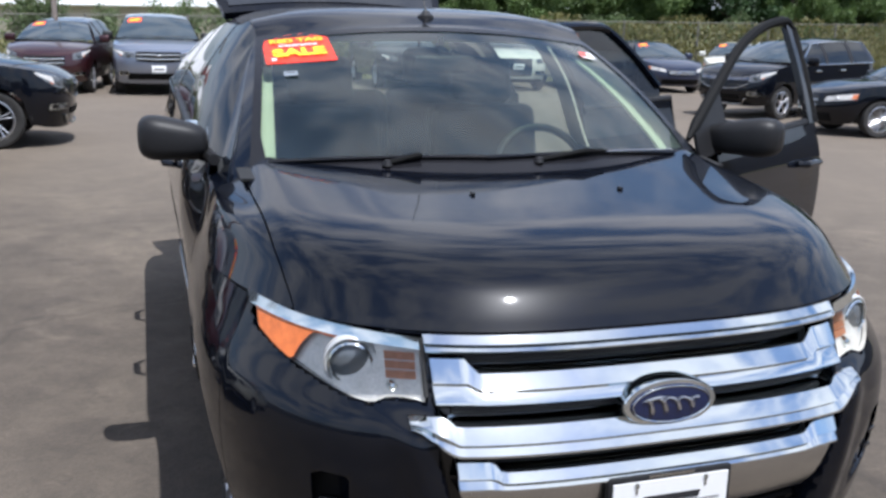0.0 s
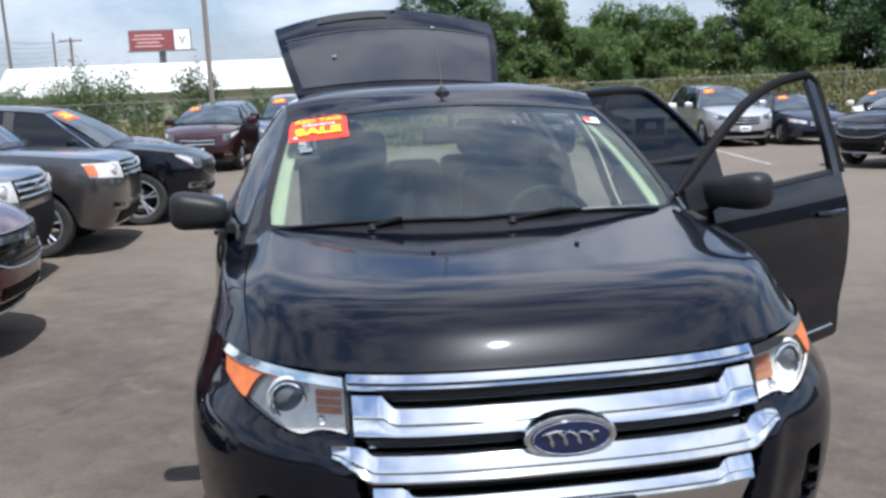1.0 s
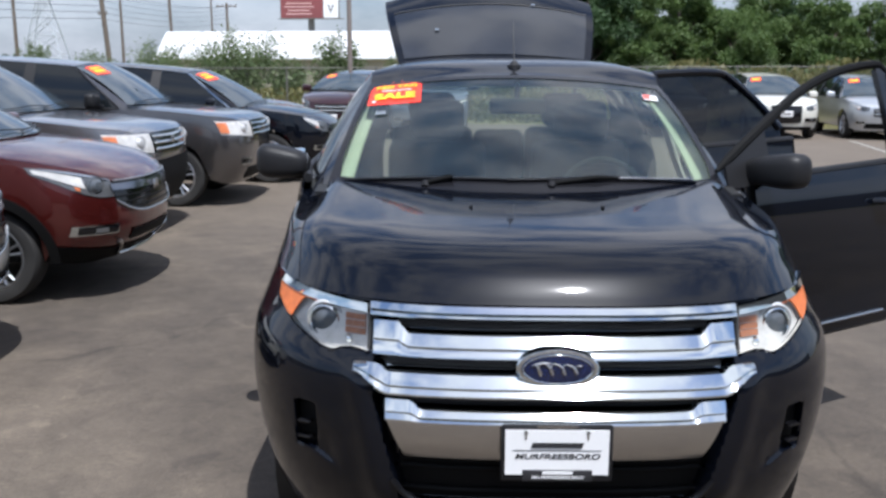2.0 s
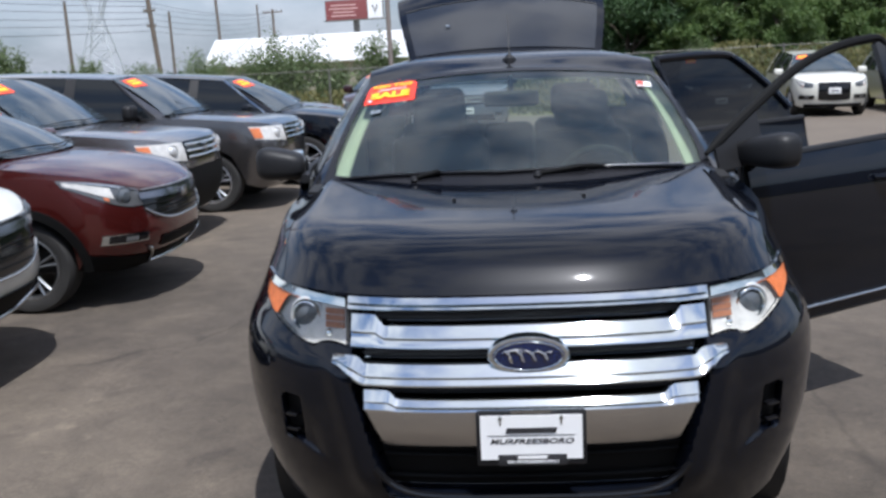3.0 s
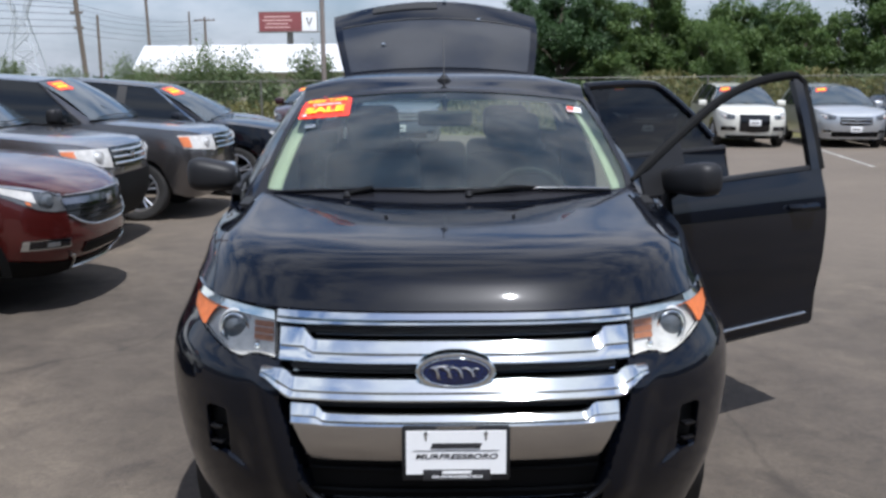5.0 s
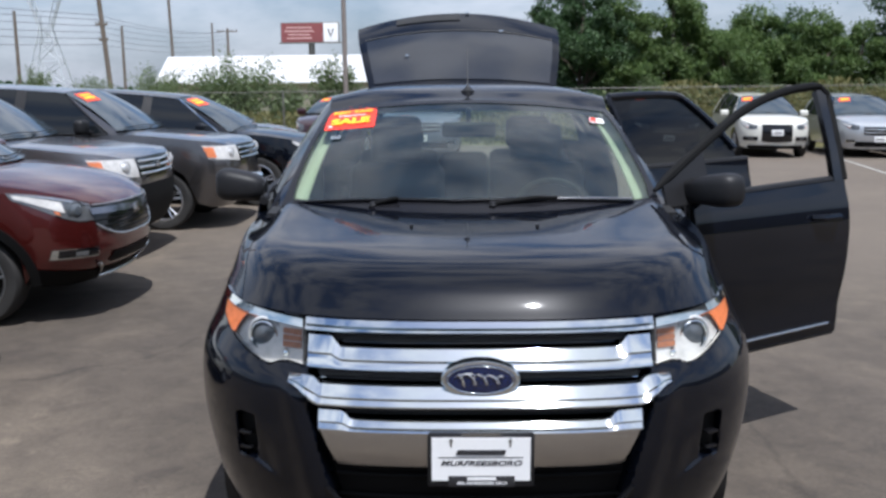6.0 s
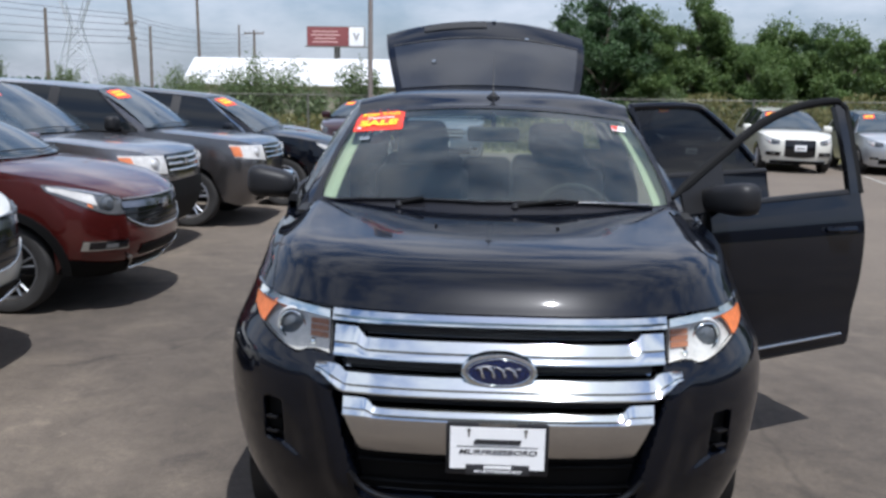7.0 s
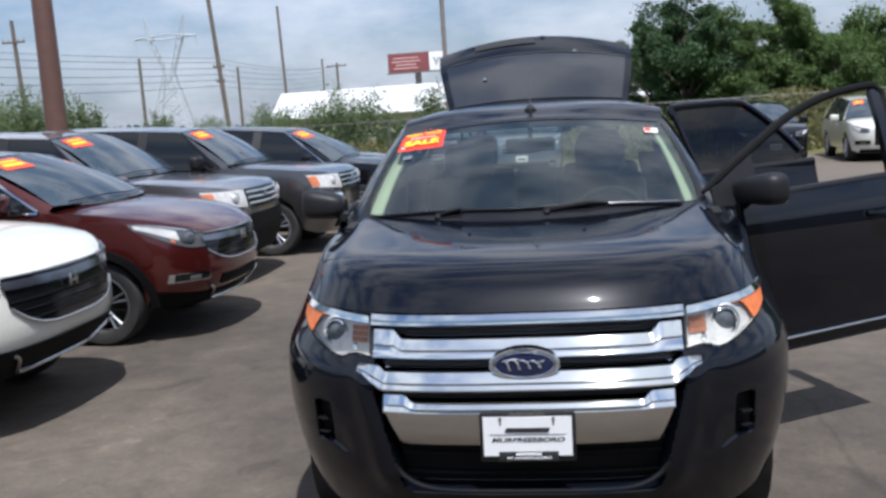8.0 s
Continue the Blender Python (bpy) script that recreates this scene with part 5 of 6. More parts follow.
sedan = Shape(4.80, 1.84, 1.45, 0.95, 2.5, 0.93, 2.78, 0.33, HOOD_C, 0.06, 0.05, 1.22, 0.20, (2.05, 0.14, 1.40), (0.55, 0), (0.92, 0.98), 3.7, 0.26, 0.20, ((0.15, 0.1), (0.4, 0.0), (0.65, 0.02), (0.9, 0.12)))
MAROON = paint("maroon_paint", (0.095, 0.012, 0.010), 0.65, 0.27)
DARK_MAROON = paint("dark_maroon_paint", (0.038, 0.008, 0.010), 0.5, 0.3)
GREYMET = paint("grey_metallic_paint", (0.130, 0.124, 0.125), 0.85, 0.26)
SILVERGREY = paint("silver_grey_paint", (0.235, 0.222, 0.222), 0.85, 0.26)
SILVER = paint("silver_paint", (0.46, 0.48, 0.50), 0.6)
BLUESILVER = paint("blue_silver_paint", (0.27, 0.30, 0.37), 0.8, 0.3)
PEARL = paint("pearl_white_paint", (0.62, 0.61, 0.54))
NAVY = paint("navy_paint", (0.008, 0.014, 0.04), 0.2)
RED = paint("red_paint", (0.20, 0.015, 0.015), 0.2)
TAG = (-0.86, -0.46, 0.70, 0.93)
LAMP_S = (0.575, 0.880, 0.770, 0.893, 0.872, 1.000)
LAMP_W = (0.60, 0.890, 0.855, 0.960, 0.955, 1.075)
LAMP_B = (0.52, 0.965, 0.86, 1.05, 0.90, 1.06)
LAMP_L = (0.52, 0.88, 0.78, 0.88, 0.84, 0.95)
LAMP_C = (0.48, 0.84, 0.60, 0.68, 0.66, 0.76)


def left_row(x, y):
    return on_lot(x, y, 90)


ROW_L, ROW_R, ROW_B = "cars in the side row", "cars in the facing row", "cars along the fence"
crv = dict(shape=small_suv, category="car", lamp=LAMP_S, grille=(0.575, 0.625, 0.878), tag=TAG, bars=0, wing=True, cladding=BLACKOUT, chrome_strip=True, fog=(0.70, 0.535, 0.12, 0.036), intake=(0.42, 0.50, 0.42), amber=False)
pilot = dict(shape=big_suv, category="car", mirror_mat=TRIM, lamp=LAMP_B, grille=(0.50, 0.84, 1.06), tag=TAG, bars=3, fog=(0.70, 0.56, 0.08, 0.04), intake=(0.31, 0.60, 0.88))
parked_car("white_suv", "pearl white compact suv with dark grille and black lower cladding", color=PEARL, m=left_row(-2.87, 2.16), group=ROW_L, **{**crv, "shape": tall_suv, "lamp": LAMP_W, "grille": (0.57, 0.635, 0.945), "fog": None, "intake": (0.37, 0.53, 0.78)})
parked_car("maroon_suv", "maroon compact suv with orange sale tag behind the windscreen", color=MAROON, m=left_row(-2.68, 4.70), group=ROW_L, rim_mat=GREY_ALLOY, **crv)
parked_car("silver_grey_suv", "silver-grey boxy suv with orange sale tag", color=SILVERGREY, m=left_row(-3.29, 7.16), group=ROW_L, **{**pilot, "intake": (0.31, 0.78, 0.90)})
parked_car("dark_grey_suv", "dark grey boxy suv with orange sale tag", color=GREYMET, m=left_row(-2.85, 9.68), group=ROW_L, **{**pilot, "intake": (0.33, 0.47, 0.60)})
parked_car("black_suv", "black crossover with chrome window trim and sale tag", color=BLACK_PAINT, m=left_row(-2.18, 12.25), group=ROW_L, **{**crv, "shape": low_suv, "cladding": None})
parked_car("dark_red_suv", "dark red suv with orange sale tag", color=DARK_MAROON, m=left_row(-2.9, 14.8), group=ROW_L, **crv)
parked_car("red_suv", "red suv at the end of the row", color=RED, m=left_row(-4.5, 18.2), group=ROW_L, **crv)
# along the fence, facing the lot
lowlamp = dict(category="car", lamp=LAMP_L, grille=(0.42, 0.62, 0.84), tag=TAG, bars=2, fog=(0.70, 0.46, 0.10, 0.04), plate=0.52, amber=False)
parked_car("maroon_crossover", "dark maroon crossover parked at the fence", shape=small_suv, color=DARK_MAROON, m=on_lot(-3.40, 20.5, -6), group=ROW_B, **{**lowlamp, "lamp": LAMP_S})
parked_car("blue_silver_suv", "blue-silver suv with a sale tag at the fence", color=BLUESILVER, m=on_lot(-1.0, 20.3, 0), group=ROW_B, **{**pilot, "plate": 0.60, "bars": 2, "amber": False, "lamp": (0.48, 0.95, 0.84, 0.95, 0.92, 1.03), "grille": (0.48, 0.74, 0.98), "fog": (0.74, 0.50, 0.10, 0.05), "intake": (0.36, 0.50, 0.66)})
parked_car("black_suv", "black suv at the fence behind the open doors", shape=low_suv, color=BLACK_PAINT, m=on_lot(5.6, 22.6, 0), group=ROW_B, **lowlamp)
parked_car("white_suv", "white suv with black grille and dealer card at the fence", shape=low_suv, color=PEARL, m=on_lot(8.5, 22.6, -5), group=ROW_B, **{**lowlamp, "grille": (0.40, 0.42, 0.90), "badge": False, "plate": 0.68, "bars": 0, "fog": (0.66, 0.52, 0.17, 0.055), "fog_rim": TRIM, "intake": (0.25, 0.34, 0.72)})
parked_car("silver_suv", "silver suv with orange sale tag at the fence", shape=low_suv, color=SILVER, m=on_lot(11.25, 22.6, -6), group=ROW_B, **lowlamp)
parked_car("navy_sedan", "dark blue sedan with orange sale tag at the fence", shape=sedan, color=NAVY, m=on_lot(13.4, 22.2, -4), group=ROW_B, category="car", lamp=LAMP_C, grille=(0.42, 0.52, 0.66), tag=TAG)
parked_car("white_sedan", "white sedan with orange sale tag at the fence", shape=sedan, color=PEARL, m=on_lot(17.0, 25.4, -38), group=ROW_B, category="car", lamp=LAMP_C, grille=(0.42, 0.52, 0.66), tag=TAG)
# facing row
parked_car("black_hatchback", "black compact suv facing across the lot", color=BLACK_PAINT, m=on_lot(10.15, 15.3, -70), group=ROW_R, **{**crv, "tag": None, "cladding": None})
parked_car("black_sedan", "black sedan with bright alloy wheels", shape=sedan, color=BLACK_PAINT, m=on_lot(10.2, 12.6, -101), group=ROW_R, category="car", lamp=LAMP_C, grille=(0.36, 0.36, 0.68), tag=None, spokes=10)

# ---- fence, poles and what stands beyond the lot ----
GALV = mat("galvanised_steel", (0.15, 0.145, 0.13), 0.6, 0.3, vary=0.25)
# galvanised grey of the far tower, distance haze mixed into the colour
PALE = mat("haze_paled_steel", (0.40, 0.43, 0.46), 0.7, vary=0.1)
POLE = mat("grey_painted_pole", (0.20, 0.17, 0.15), 0.6, vary=0.15)
WOOD = mat("weathered_pole_wood", (0.13, 0.105, 0.085), 0.9, vary=0.35, scale=3, bump=0.4, bump_scale=40)
RUST = mat("brown_painted_steel", (0.11, 0.055, 0.042), 0.6, vary=0.2, scale=2)
FENCE_Y = 29.0
fence = thing("fence", "chain-link fence with galvanised posts and top rail", "fence", kind="structure")
for i in range(-14, 15):
    part("post", tube([(i * 3.0, FENCE_Y, -0.05), (i * 3.0, FENCE_Y, 1.85)], 0.03, 8), GALV, fence)
part("top_rail", tube([(-45, FENCE_Y, 1.80), (45, FENCE_Y, 1.80)], 0.016, 6), GALV, fence)
bm = bmesh.new()
for i in range(-280, 281):
    x = i * 0.16
    for d in (-1, 1):
        tube([(x, FENCE_Y + 0.01 * d, 0.05), (x + d * 1.75, FENCE_Y + 0.01 * d, 1.78)], 0.0022, 3, bm)
tagged(part("chain_link", bm, GALV, fence), kind="stuff")


def pole(name, label, x, y, h, r, material, lean=(0, 0), arms=()):
    p = thing(name, label, "pole", m=pose(x, y, 0))
    part("shaft", tube([(0, 0, -0.1), (lean[0] / 2, lean[1] / 2, h / 2), (lean[0], lean[1], h)], [r, r * 0.9, r * 0.75], 12), material, p)
    for z, w in arms:
        part("crossarm", box(w, 0.1, 0.12, (lean[0] * z / h, -0.1, z), 0.01), material, p)
        for k in (-0.45, -0.2, 0.2, 0.45):
            part("insulator", lathe([(0.03, 0), (0.05, 0.05), (0.03, 0.1), (0.045, 0.14), (0.001, 0.16)], 8, m=Matrix.Translation((lean[0] * z / h + k * w, -0.1, z + 0.05)) @ Matrix.Rotation(-math.pi / 2, 4, "Y")), GALV, p)
    return p


light = pole("light_pole", "tall dark steel light pole by the fence", -3.82, 28.6, 11.0, 0.085, POLE)
part("lamp_head", box(0.5, 0.3, 0.12, (0.3, 0, 10.95), 0.03), TRIM, light)
pole("sign_pole", "thick brown painted steel pole", -21.2, 34.0, 14.0, 0.46, RUST)
pole("utility_pole", "leaning weathered wooden utility pole with hardware", -23.2, 60.0, 14.0, 0.17, WOOD, (-1.0, 0), ((5.4, 0.6), (6.4, 0.8)))
pole("utility_pole", "weathered wooden utility pole", -29.6, 95.0, 14.8, 0.17, WOOD, (-0.3, 0))
pole("utility_pole", "wooden utility pole with a crossarm", -22.7, 90.0, 8.1, 0.16, WOOD, (0, 0), ((7.8, 2.0),))
pole("utility_pole", "wooden utility pole at the road", -35.3, 55.0, 10.0, 0.16, WOOD, (-0.3, 0), ((8.6, 1.6),))
pole("utility_pole", "distant wooden utility pole", -36.5, 75.0, 8.7, 0.16, WOOD)
pole("utility_pole", "distant wooden utility pole", -29.5, 80.0, 7.7, 0.14, WOOD)
pole("utility_pole", "distant wooden utility pole", -25.5, 95.0, 9.0, 0.12, WOOD)


PALE_WIRE = mat("weathered_cable", (0.10, 0.10, 0.11), 0.6, vary=0.15)


def strand(a, b, sag, r=0.012):
    a, b = Vector(a), Vector(b)
    return tube([a.lerp(b, t) - Vector((0, 0, sag * 4 * t * (1 - t))) for t in span(0, 1, 14)], r, 4)


for z, far in ((10.6, 7.0), (9.9, 6.7), (9.2, 6.3), (8.1, 5.9), (7.4, 5.5), (6.3, 5.1)):
    c = part("power_cable", strand((-60, 58 - z, z + 1.2), (-23.8, 60.0, far), 0.7, 0.020), PALE_WIRE)
    tagged(c, "dark overhead cable strung between poles", "cable", "overhead cables")
    c = part("power_cable", strand((-23.8, 60.0, far), (-22.7, 90.0, min(far + 1.2, 7.8)), 0.5, 0.015), PALE_WIRE)
    tagged(c, "dark overhead cable strung between poles", "cable", "overhead cables")

# lattice pylon
pylon = thing("transmission_tower", "grey lattice steel transmission tower far away", "pylon", m=pose(-75.4, 170, 0))
bm = bmesh.new()
def strut(a, b, r=0.14):
    tube([a, b], r, 4, bm)
lev = [(0, 4.2), (4, 3.4), (8, 2.5), (11.5, 1.6), (14, 1.0)]
for (z0, h0), (z1, h1) in zip(lev, lev[1:]):
    for a in (-1, 1):
        for b in (-1, 1):
            strut((a * h0, b * h0 * 0.6, z0), (a * h1, b * h1 * 0.6, z1))
        strut((-a * h0, -h0 * 0.6, z0), (a * h1, -h1 * 0.6, z1), 0.09)
        strut((-a * h0, h0 * 0.6, z0), (a * h1, h1 * 0.6, z1), 0.09)
    strut((-h1, -h1 * 0.6, z1), (h1, -h1 * 0.6, z1), 0.09)
part("lower_frame", bm, PALE, pylon)
bm = bmesh.new()
for a in (-1, 1):
    strut((a * 1.0, 0.5, 14), (a * 3.6, 0.3, 21.0))
    strut((a * 1.0, -0.5, 14), (a * 3.6, -0.3, 21.0))
    strut((a * 0.3, 0, 14), (a * 2.4, 0, 21.0), 0.09)
    strut((a * 3.6, 0, 21.0), (a * 4.0, 0, 24.8))
    strut((a * 2.6, 0, 21.0), (a * 4.0, 0, 24.8), 0.09)
    for k in range(4):
        z = 14.5 + k * 1.7
        strut((a * (1.0 + (z - 14) * 0.37), 0.4, z), (a * (0.3 + (z - 12.6) * 0.3), -0.2, z + 1.5), 0.085)
    strut((0, 0, 20.4), (a * 6.2, 0, 20.8))
    strut((0, 0, 21.4), (a * 6.2, 0, 20.8))
    strut((a * 6.1, 0, 20.8), (a * 6.1, 0, 18.9), 0.09)
part("head_frame", bm, PALE, pylon)

# long white building
WHITE_ROOF = mat("white_metal_roof", (0.60, 0.60, 0.60), 0.55, vary=0.05, scale=0.5)
WALL = mat("tan_metal_wall", (0.30, 0.27, 0.22), 0.7, vary=0.15, scale=1)
shed = thing("long_shed", "long low building with a white metal roof", "building")
part("wall", box(34, 16, 2.6, (-7.6, 83, 1.3), 0.02), WALL, shed, flat=True)
def shed_roof(u, v):
    y = lerp(74.6, 83.0, v)
    return (lerp(-25.2 - 1.3 * v, 10.0, u), y, lerp(2.55, 5.05, v))
part("roof", sheet(shed_roof, span(0, 1, 20), span(0, 1, 4), 0.12), WHITE_ROOF, shed, flat=True)
part("roof", sheet(lambda u, v: (lerp(-25.2 - 1.3 * v, 10, u), lerp(91.4, 83.0, v), lerp(2.55, 5.05, v)), span(0, 1, 20), span(0, 1, 4), 0.12), WHITE_ROOF, shed, flat=True)
for i in range(36):
    x = -24.6 + i * 0.96
    part("roof_seam", tube([(x, 74.6, 2.58), (x + 0.4, 82.9, 5.06)], 0.03, 4), WHITE_ROOF, shed)

# billboard
BB_RED = mat("billboard_red", (0.19, 0.05, 0.05), 0.6, vary=0.1, scale=1)
bb = thing("billboard", "red billboard with a white panel on a single post", "billboard", m=pose(-15.4, 95, 0))
part("board", box(6.0, 0.35, 2.05, (0, 0, 7.9), 0.03), GALV, bb)
part("red_field", box(4.3, 0.02, 1.9, (-0.8, -0.19, 7.9)), BB_RED, bb)
part("white_field", box(1.5, 0.02, 1.9, (2.15, -0.19, 7.9)), WHITE, bb)
for z, w in ((8.4, 2.6), (8.05, 3.0), (7.7, 2.2), (7.35, 2.6)):
    part("print_bar", box(w, 0.02, 0.12, (-1.1, -0.21, z)), mat("billboard_print", (0.55, 0.35, 0.32), 0.6), bb)
part("emblem", tube([(1.9, -0.21, 8.25), (2.15, -0.21, 7.5), (2.4, -0.21, 8.25)], 0.07, 5), INK, bb)
part("catwalk", box(6.6, 0.6, 0.1, (0.2, -0.4, 6.85), 0.01), GALV, bb)
part("post", tube([(0.1, 0.1, 0), (0.1, 0.1, 6.9)], 0.33, 12), GALV, bb)

# ---- planting ----
BARK = mat("tree_bark", (0.10, 0.08, 0.06), 0.95, vary=0.3, scale=5, bump=0.5, bump_scale=30)


def leafy(name, color, second):
    m = bpy.data.materials.new(name)
    m.use_nodes = True
    n, l = m.node_tree.nodes, m.node_tree.links
    b = n["Principled BSDF"]
    b.inputs["Roughness"].default_value = 0.55
    g, r = n.new("ShaderNodeNewGeometry"), n.new("ShaderNodeValToRGB")
    r.color_ramp.elements[0].color, r.color_ramp.elements[1].color = (*color, 1), (*second, 1)
    l.new(g.outputs["Random Per Island"], r.inputs["Fac"])
    l.new(r.outputs["Color"], b.inputs["Base Color"])
    tr, mix = n.new("ShaderNodeBsdfTranslucent"), n.new("ShaderNodeMixShader")
    l.new(r.outputs["Color"], tr.inputs["Color"])
    mix.inputs["Fac"].default_value = 0.38
    l.new(b.outputs[0], mix.inputs[1])
    l.new(tr.outputs[0], mix.inputs[2])
    l.new(mix.outputs[0], n["Material Output"].inputs["Surface"])
    return m


LEAF = leafy("deep_green_leaves", (0.028, 0.062, 0.022), (0.070, 0.130, 0.042))
LEAF_B = leafy("bright_green_leaves", (0.055, 0.108, 0.026), (0.135, 0.195, 0.052))
LEAF_C = leafy("pale_green_leaves", (0.085, 0.130, 0.050), (0.165, 0.210, 0.090))
WEED = leafy("dry_weeds", (0.100, 0.108, 0.032), (0.215, 0.195, 0.070))


def leaves(points, size, rng, up=0.3):
    """Four-cornered leaves with a bent tip, scattered over points."""
    n = len(points)
    a = rng.normal(size=(n, 3))
    a /= np.linalg.norm(a, axis=1, keepdims=True)
    b = rng.normal(size=(n, 3))
    b[:, 2] -= up
    b -= a * (a * b).sum(1, keepdims=True)
    b /= np.linalg.norm(b, axis=1, keepdims=True)
    s = size * rng.uniform(0.6, 1.4, (n, 1))
    c = np.asarray(points)
    v = np.stack([c - b * s, c + a * s * 0.45, c + b * s + np.cross(a, b) * s * 0.3, c - a * s * 0.45], 1).reshape(-1, 3)
    return v, np.arange(n * 4).reshape(-1, 4)


def leaf_part(name, pts, size, material, parent, seed, up=0.3):
    v, f = leaves(pts, size, np.random.default_rng(seed), up)
    me = bpy.data.meshes.new(name)
    me.from_pydata(v.tolist(), [], f.tolist())
    me.materials.append(material)
    ob = new(name, me)
    ob.parent = parent
    return ob


def clump_points(rng, centres, radii, n):
    out = []
    for c, r in zip(centres, radii):
        d = rng.normal(size=(n, 3))
        d /= np.linalg.norm(d, axis=1, keepdims=True)
        rad = r * rng.uniform(0.25, 1.0, (n, 1)) ** 0.5
        rad *= 1 + 0.25 * np.sin(d[:, :1] * 7 + c[0]) * np.cos(d[:, 1:2] * 6 + c[1])
        stray = rng.random((n, 1)) < 0.14
        rad = np.where(stray, rad * rng.uniform(1.0, 1.7, (n, 1)), rad)
        p = np.asarray(c) + d * rad * (1.0, 1.0, 0.8)
        out.append(p)
    return np.concatenate(out)


def tree(h, spread, seed, material, label, m, n=820, size=0.072, low=0.06):
    rng = np.random.default_rng(seed)
    t = thing("tree", label, "tree", "trees behind the fence", m=m)
    bm = bmesh.new()
    bend = rng.uniform(-0.2, 0.2, 2)
    tube([(0, 0, -0.1), (bend[0], bend[1], h * 0.3), (bend[0] * 0.5, bend[1], h * 0.62), (0, 0, h * 0.85)], [0.16, 0.12, 0.08, 0.03], 8, bm)
    centres, radii = [], []
    for i in range(52):
        z = h * rng.uniform(low, 0.92)
        k = math.sin(math.pi * min(1.0, 0.18 + 0.80 * z / h)) ** 0.6
        a = rng.uniform(0, 2 * math.pi)
        d = spread * k * rng.uniform(0.25, 0.95)
        p = (d * math.cos(a), d * math.sin(a), z)
        centres.append(p)
        radii.append(rng.uniform(0.35, 0.95) * spread * 0.34)
        if i % 4 == 0:
            tube([(0, 0, z * 0.6), (p[0] * 0.5, p[1] * 0.5, z * 0.85), p], [0.05, 0.035, 0.012], 5, bm)
    centres.append((0, 0, h * 0.93))
    radii.append(spread * 0.33)
    part("trunk", bm, BARK, t)
    leaf_part("crown", clump_points(rng, centres, radii, n), size, material, t, seed)
    return t


variants = [tree(6.6, 2.3, 3, LEAF, "broad dark green tree behind the fence", pose(5.0, 36.0, fall(5.0))),
            tree(6.3, 1.9, 5, LEAF_B, "bright green tree overgrown with vines", pose(8.8, 37.0, fall(8.8))),
            tree(7.2, 2.6, 8, LEAF, "tall dark green tree behind the fence", pose(19.9, 38.5, fall(19.9))),
            tree(5.2, 2.2, 11, LEAF_B, "lower bright green tree behind the fence", pose(12.3, 37.5, fall(12.3)))]
rng = random.Random(4)
for k, x, y, z, sc in ((0, 3.9, 38.5, 0, 0.92), (1, 6.6, 35.2, 40, 0.86), (3, 10.6, 35.0, 80, 0.75), (3, 14.6, 36.5, 200, 0.95), (1, 15.6, 39.5, 130, 0.72), (2, 21.4, 38.0, 90, 1.08), (0, 24.2, 36.0, 210, 1.1), (2, 27.6, 38.5, 300, 1.15), (0, 31.5, 36.5, 20, 1.2), (3, 19.6, 35.0, 10, 0.9), (1, 29.5, 35.5, 260, 1.1), (2, 35.5, 38.0, 140, 1.2), (3, 25.6, 33.6, 60, 0.8), (0, 19.8, 54.0, 33, 1.0), (1, 13.6, 52.0, 75, 0.9), (0, 40, 37, 10, 1.2), (3, 7.2, 40, 15, 1.0), (3, 10.4, 41, 100, 1.05), (0, 13.0, 41.5, 250, 0.8), (3, 16.6, 42, 44, 0.85), (1, 23.0, 40.5, 70, 1.1), (3, 33.5, 40, 120, 1.3), (1, 37.5, 35.5, 33, 1.1), (0, 17.2, 41.5, 190, 0.72), (3, 18.6, 36.5, 70, 1.0), (1, 16.9, 37.5, 150, 0.75)):
    copy_thing(variants[k], pose(x, y, fall(x), 0, 0, z) @ Matrix.Scale(sc, 4))


def bush(label, m, r, h, seed, material, shoots=46, n=170, size=0.062):
    """Many shoots fanning out of one foot, each with loose leaves along its upper part."""
    rng = np.random.default_rng(seed)
    t = thing("bush", label, "bush", "bushes along the fence", m=m)
    bm, pts = bmesh.new(), []
    for i in range(shoots):
        a, d = rng.uniform(0, 2 * math.pi), math.sqrt(rng.uniform(0.0, 1.0))
        tip = np.array((r * d * math.cos(a), r * 0.7 * d * math.sin(a), h * rng.uniform(0.55, 1.08) * (1 - 0.12 * d * d)))
        mid = np.array((tip[0] * 0.6, tip[1] * 0.6, tip[2] * 0.5))
        if i % 3 == 0:
            tube([(0, 0, -0.05), tuple(mid), tuple(tip)], [0.03, 0.018, 0.006], 5, bm)
        k = rng.uniform(0.0, 1.0, (n, 1)) ** 0.8
        line = np.where(k < 0.4, np.array((0.4, 0.4, 0.0)) * mid + (mid - np.array((0.4, 0.4, 0.0)) * mid) * k / 0.4, mid + (tip - mid) * (k - 0.4) / 0.6)
        pts.append(line + rng.normal(size=(n, 3)) * (0.20 * r * (1.05 - 0.6 * k)))
    part("stems", bm, BARK, t)
    leaf_part("leaves", np.concatenate(pts), size, material, t, seed)
    return t


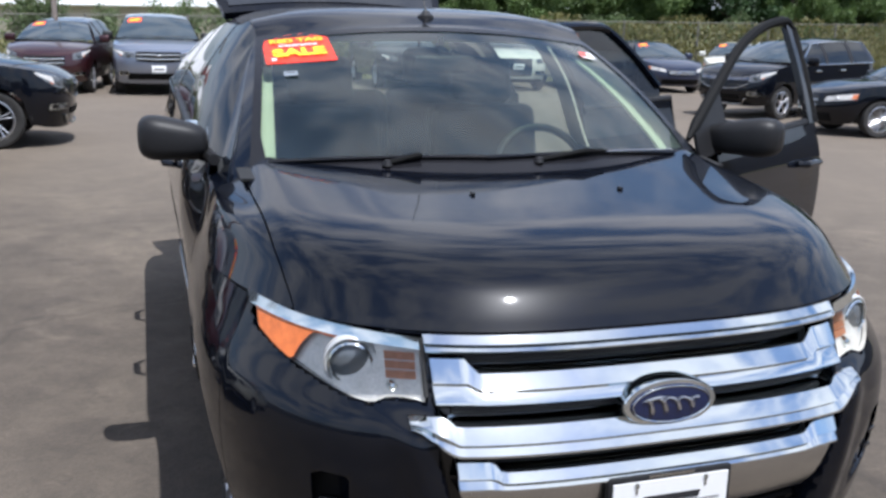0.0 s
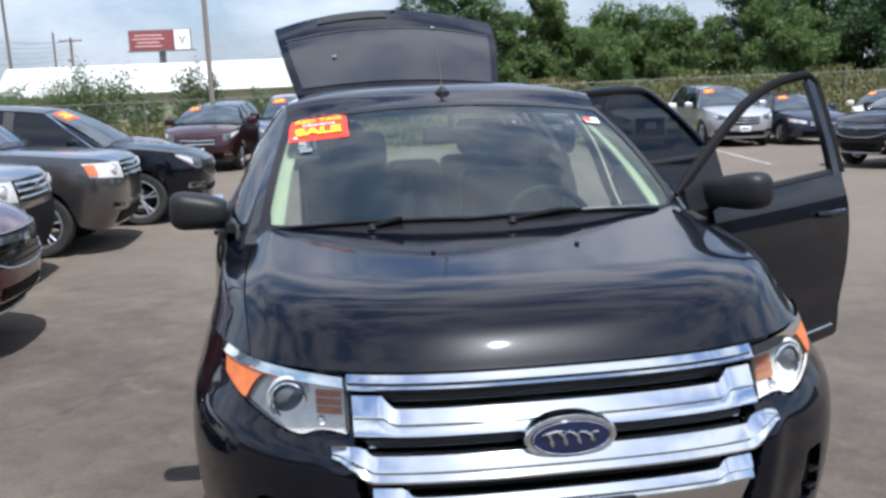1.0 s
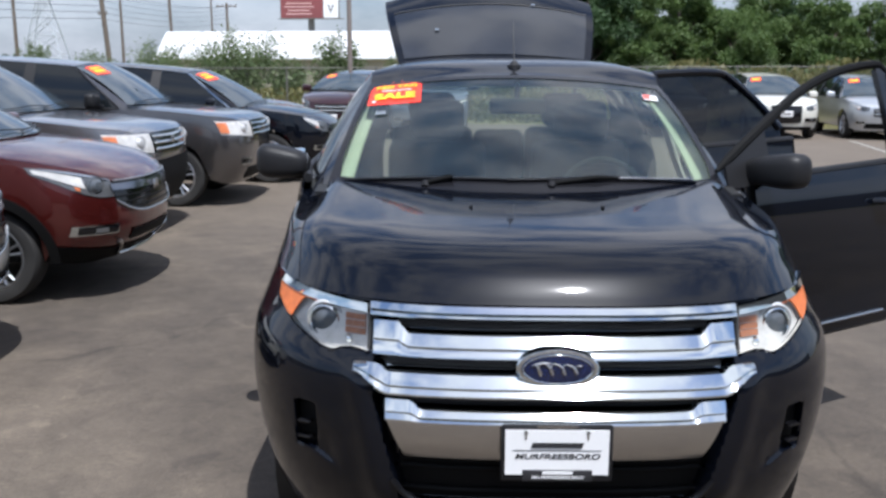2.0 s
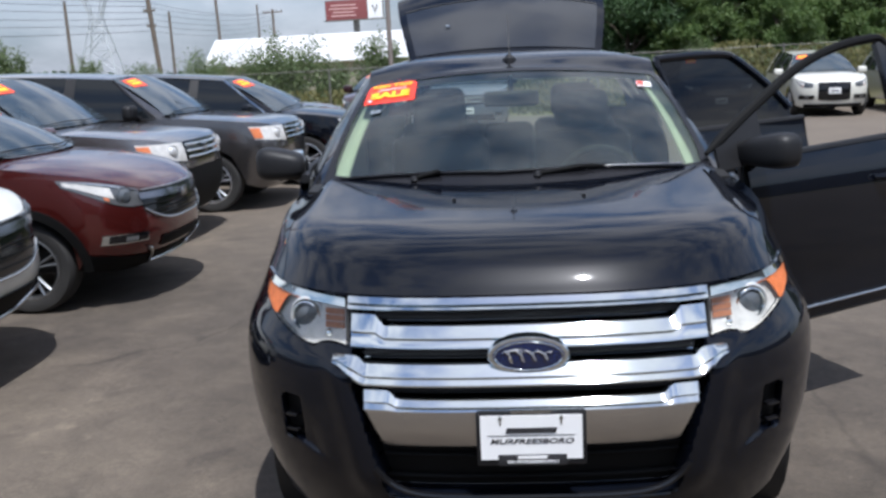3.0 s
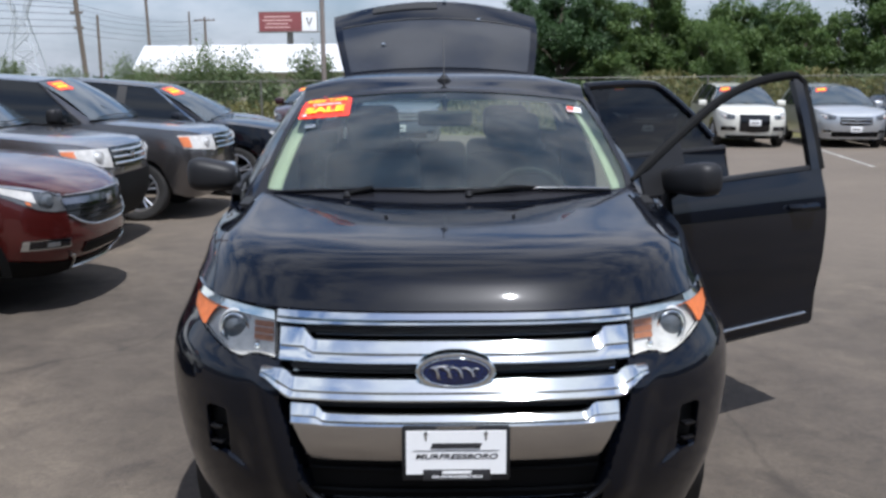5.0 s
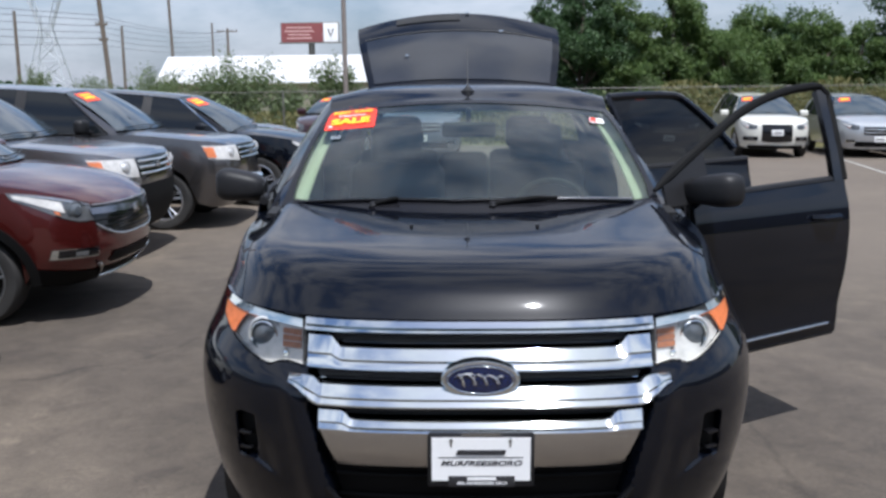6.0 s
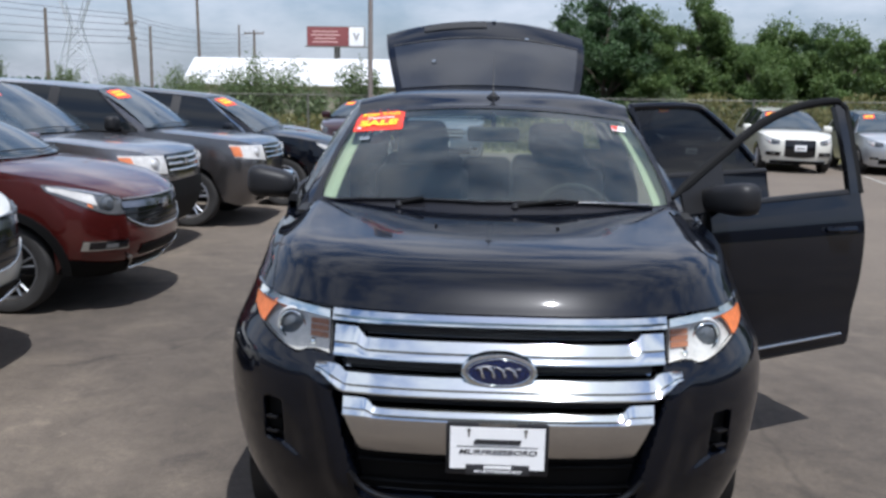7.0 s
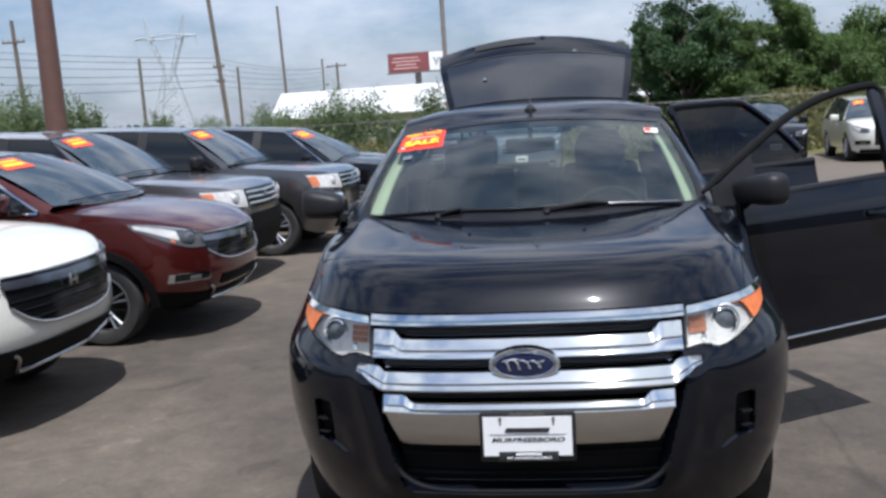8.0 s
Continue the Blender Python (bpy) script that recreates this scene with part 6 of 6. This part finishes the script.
b1 = bush("loose bright green bush at the fence", pose(-8.4, 33.5, 0), 1.65, 3.1, 21, LEAF_C)
b2 = bush("rounded green bush at the fence", pose(-4.9, 33.5, 0), 1.05, 3.1, 23, LEAF_C)
for k, x, y, r, sc in ((0, -9.9, 34.5, 70, 0.8), (1, -6.7, 33.0, 30, 0.72), (0, -12.5, 36, 200, 0.62), (1, -2.6, 33.5, 110, 0.7), (0, -0.2, 34.0, 140, 0.8), (1, 1.6, 33.6, 10, 0.85), (0, -25.7, 40, 50, 1.35), (1, -23.6, 40.5, 80, 1.2), (0, -17.6, 42, 250, 0.75), (0, -15.0, 44, 20, 0.9), (1, -19.8, 41, 160, 0.9), (0, -29, 42, 90, 1.2), (1, -33, 44, 10, 1.3), (0, 7.2, 33.0, 60, 0.7), (1, 11.6, 33.0, 95, 0.7), (0, 16.5, 33.2, 160, 0.75), (1, 22.3, 33.0, 200, 0.8)):
    copy_thing((b1, b2)[k], pose(x, y, fall(x), 0, 0, r) @ Matrix.Scale(sc, 4))

# rough grass and weeds along and beyond the fence
g = np.random.default_rng(31)
pts = np.stack([g.uniform(-45, 45, 46000), g.uniform(28.6, 33.5, 46000), g.uniform(0, 1, 46000) ** 1.6 * 1.1], 1)
bank = np.stack([g.uniform(7, 45, 24000), g.uniform(31.0, 34.0, 24000), g.uniform(0.4, 2.1, 24000)], 1)
bank[:, 2] *= 0.86 + 0.14 * np.sin(bank[:, 0] * 1.7) * np.cos(bank[:, 0] * 0.6 + 1)
pts = np.concatenate([pts, bank])
weeds = leaf_part("weeds", pts, 0.10, WEED, None, 32, up=2.5)
tagged(weeds, "tall dry grass and weeds along the fence", "grass", kind="stuff")
pts = np.stack([g.uniform(-45, 40, 14000), g.uniform(31.5, 35, 14000), g.uniform(0, 1, 14000) * 1.7], 1)
hedge = leaf_part("hedge_growth", pts, 0.11, LEAF_C, None, 33, up=0.6)
tagged(hedge, "low green undergrowth behind the fence", "undergrowth", kind="stuff")
# far tree line
pts = np.stack([g.uniform(-190, 120, 26000), g.uniform(125, 150, 26000), g.uniform(0, 1, 26000) * 3.2], 1)
pts[:, 2] *= 0.6 + 0.7 * np.abs(np.sin(pts[:, 0] * 0.11) * np.cos(pts[:, 0] * 0.043))
far = leaf_part("far_woods", pts, 0.55, LEAF, None, 34, up=0.3)
tagged(far, "distant line of green trees", "woods", kind="stuff")
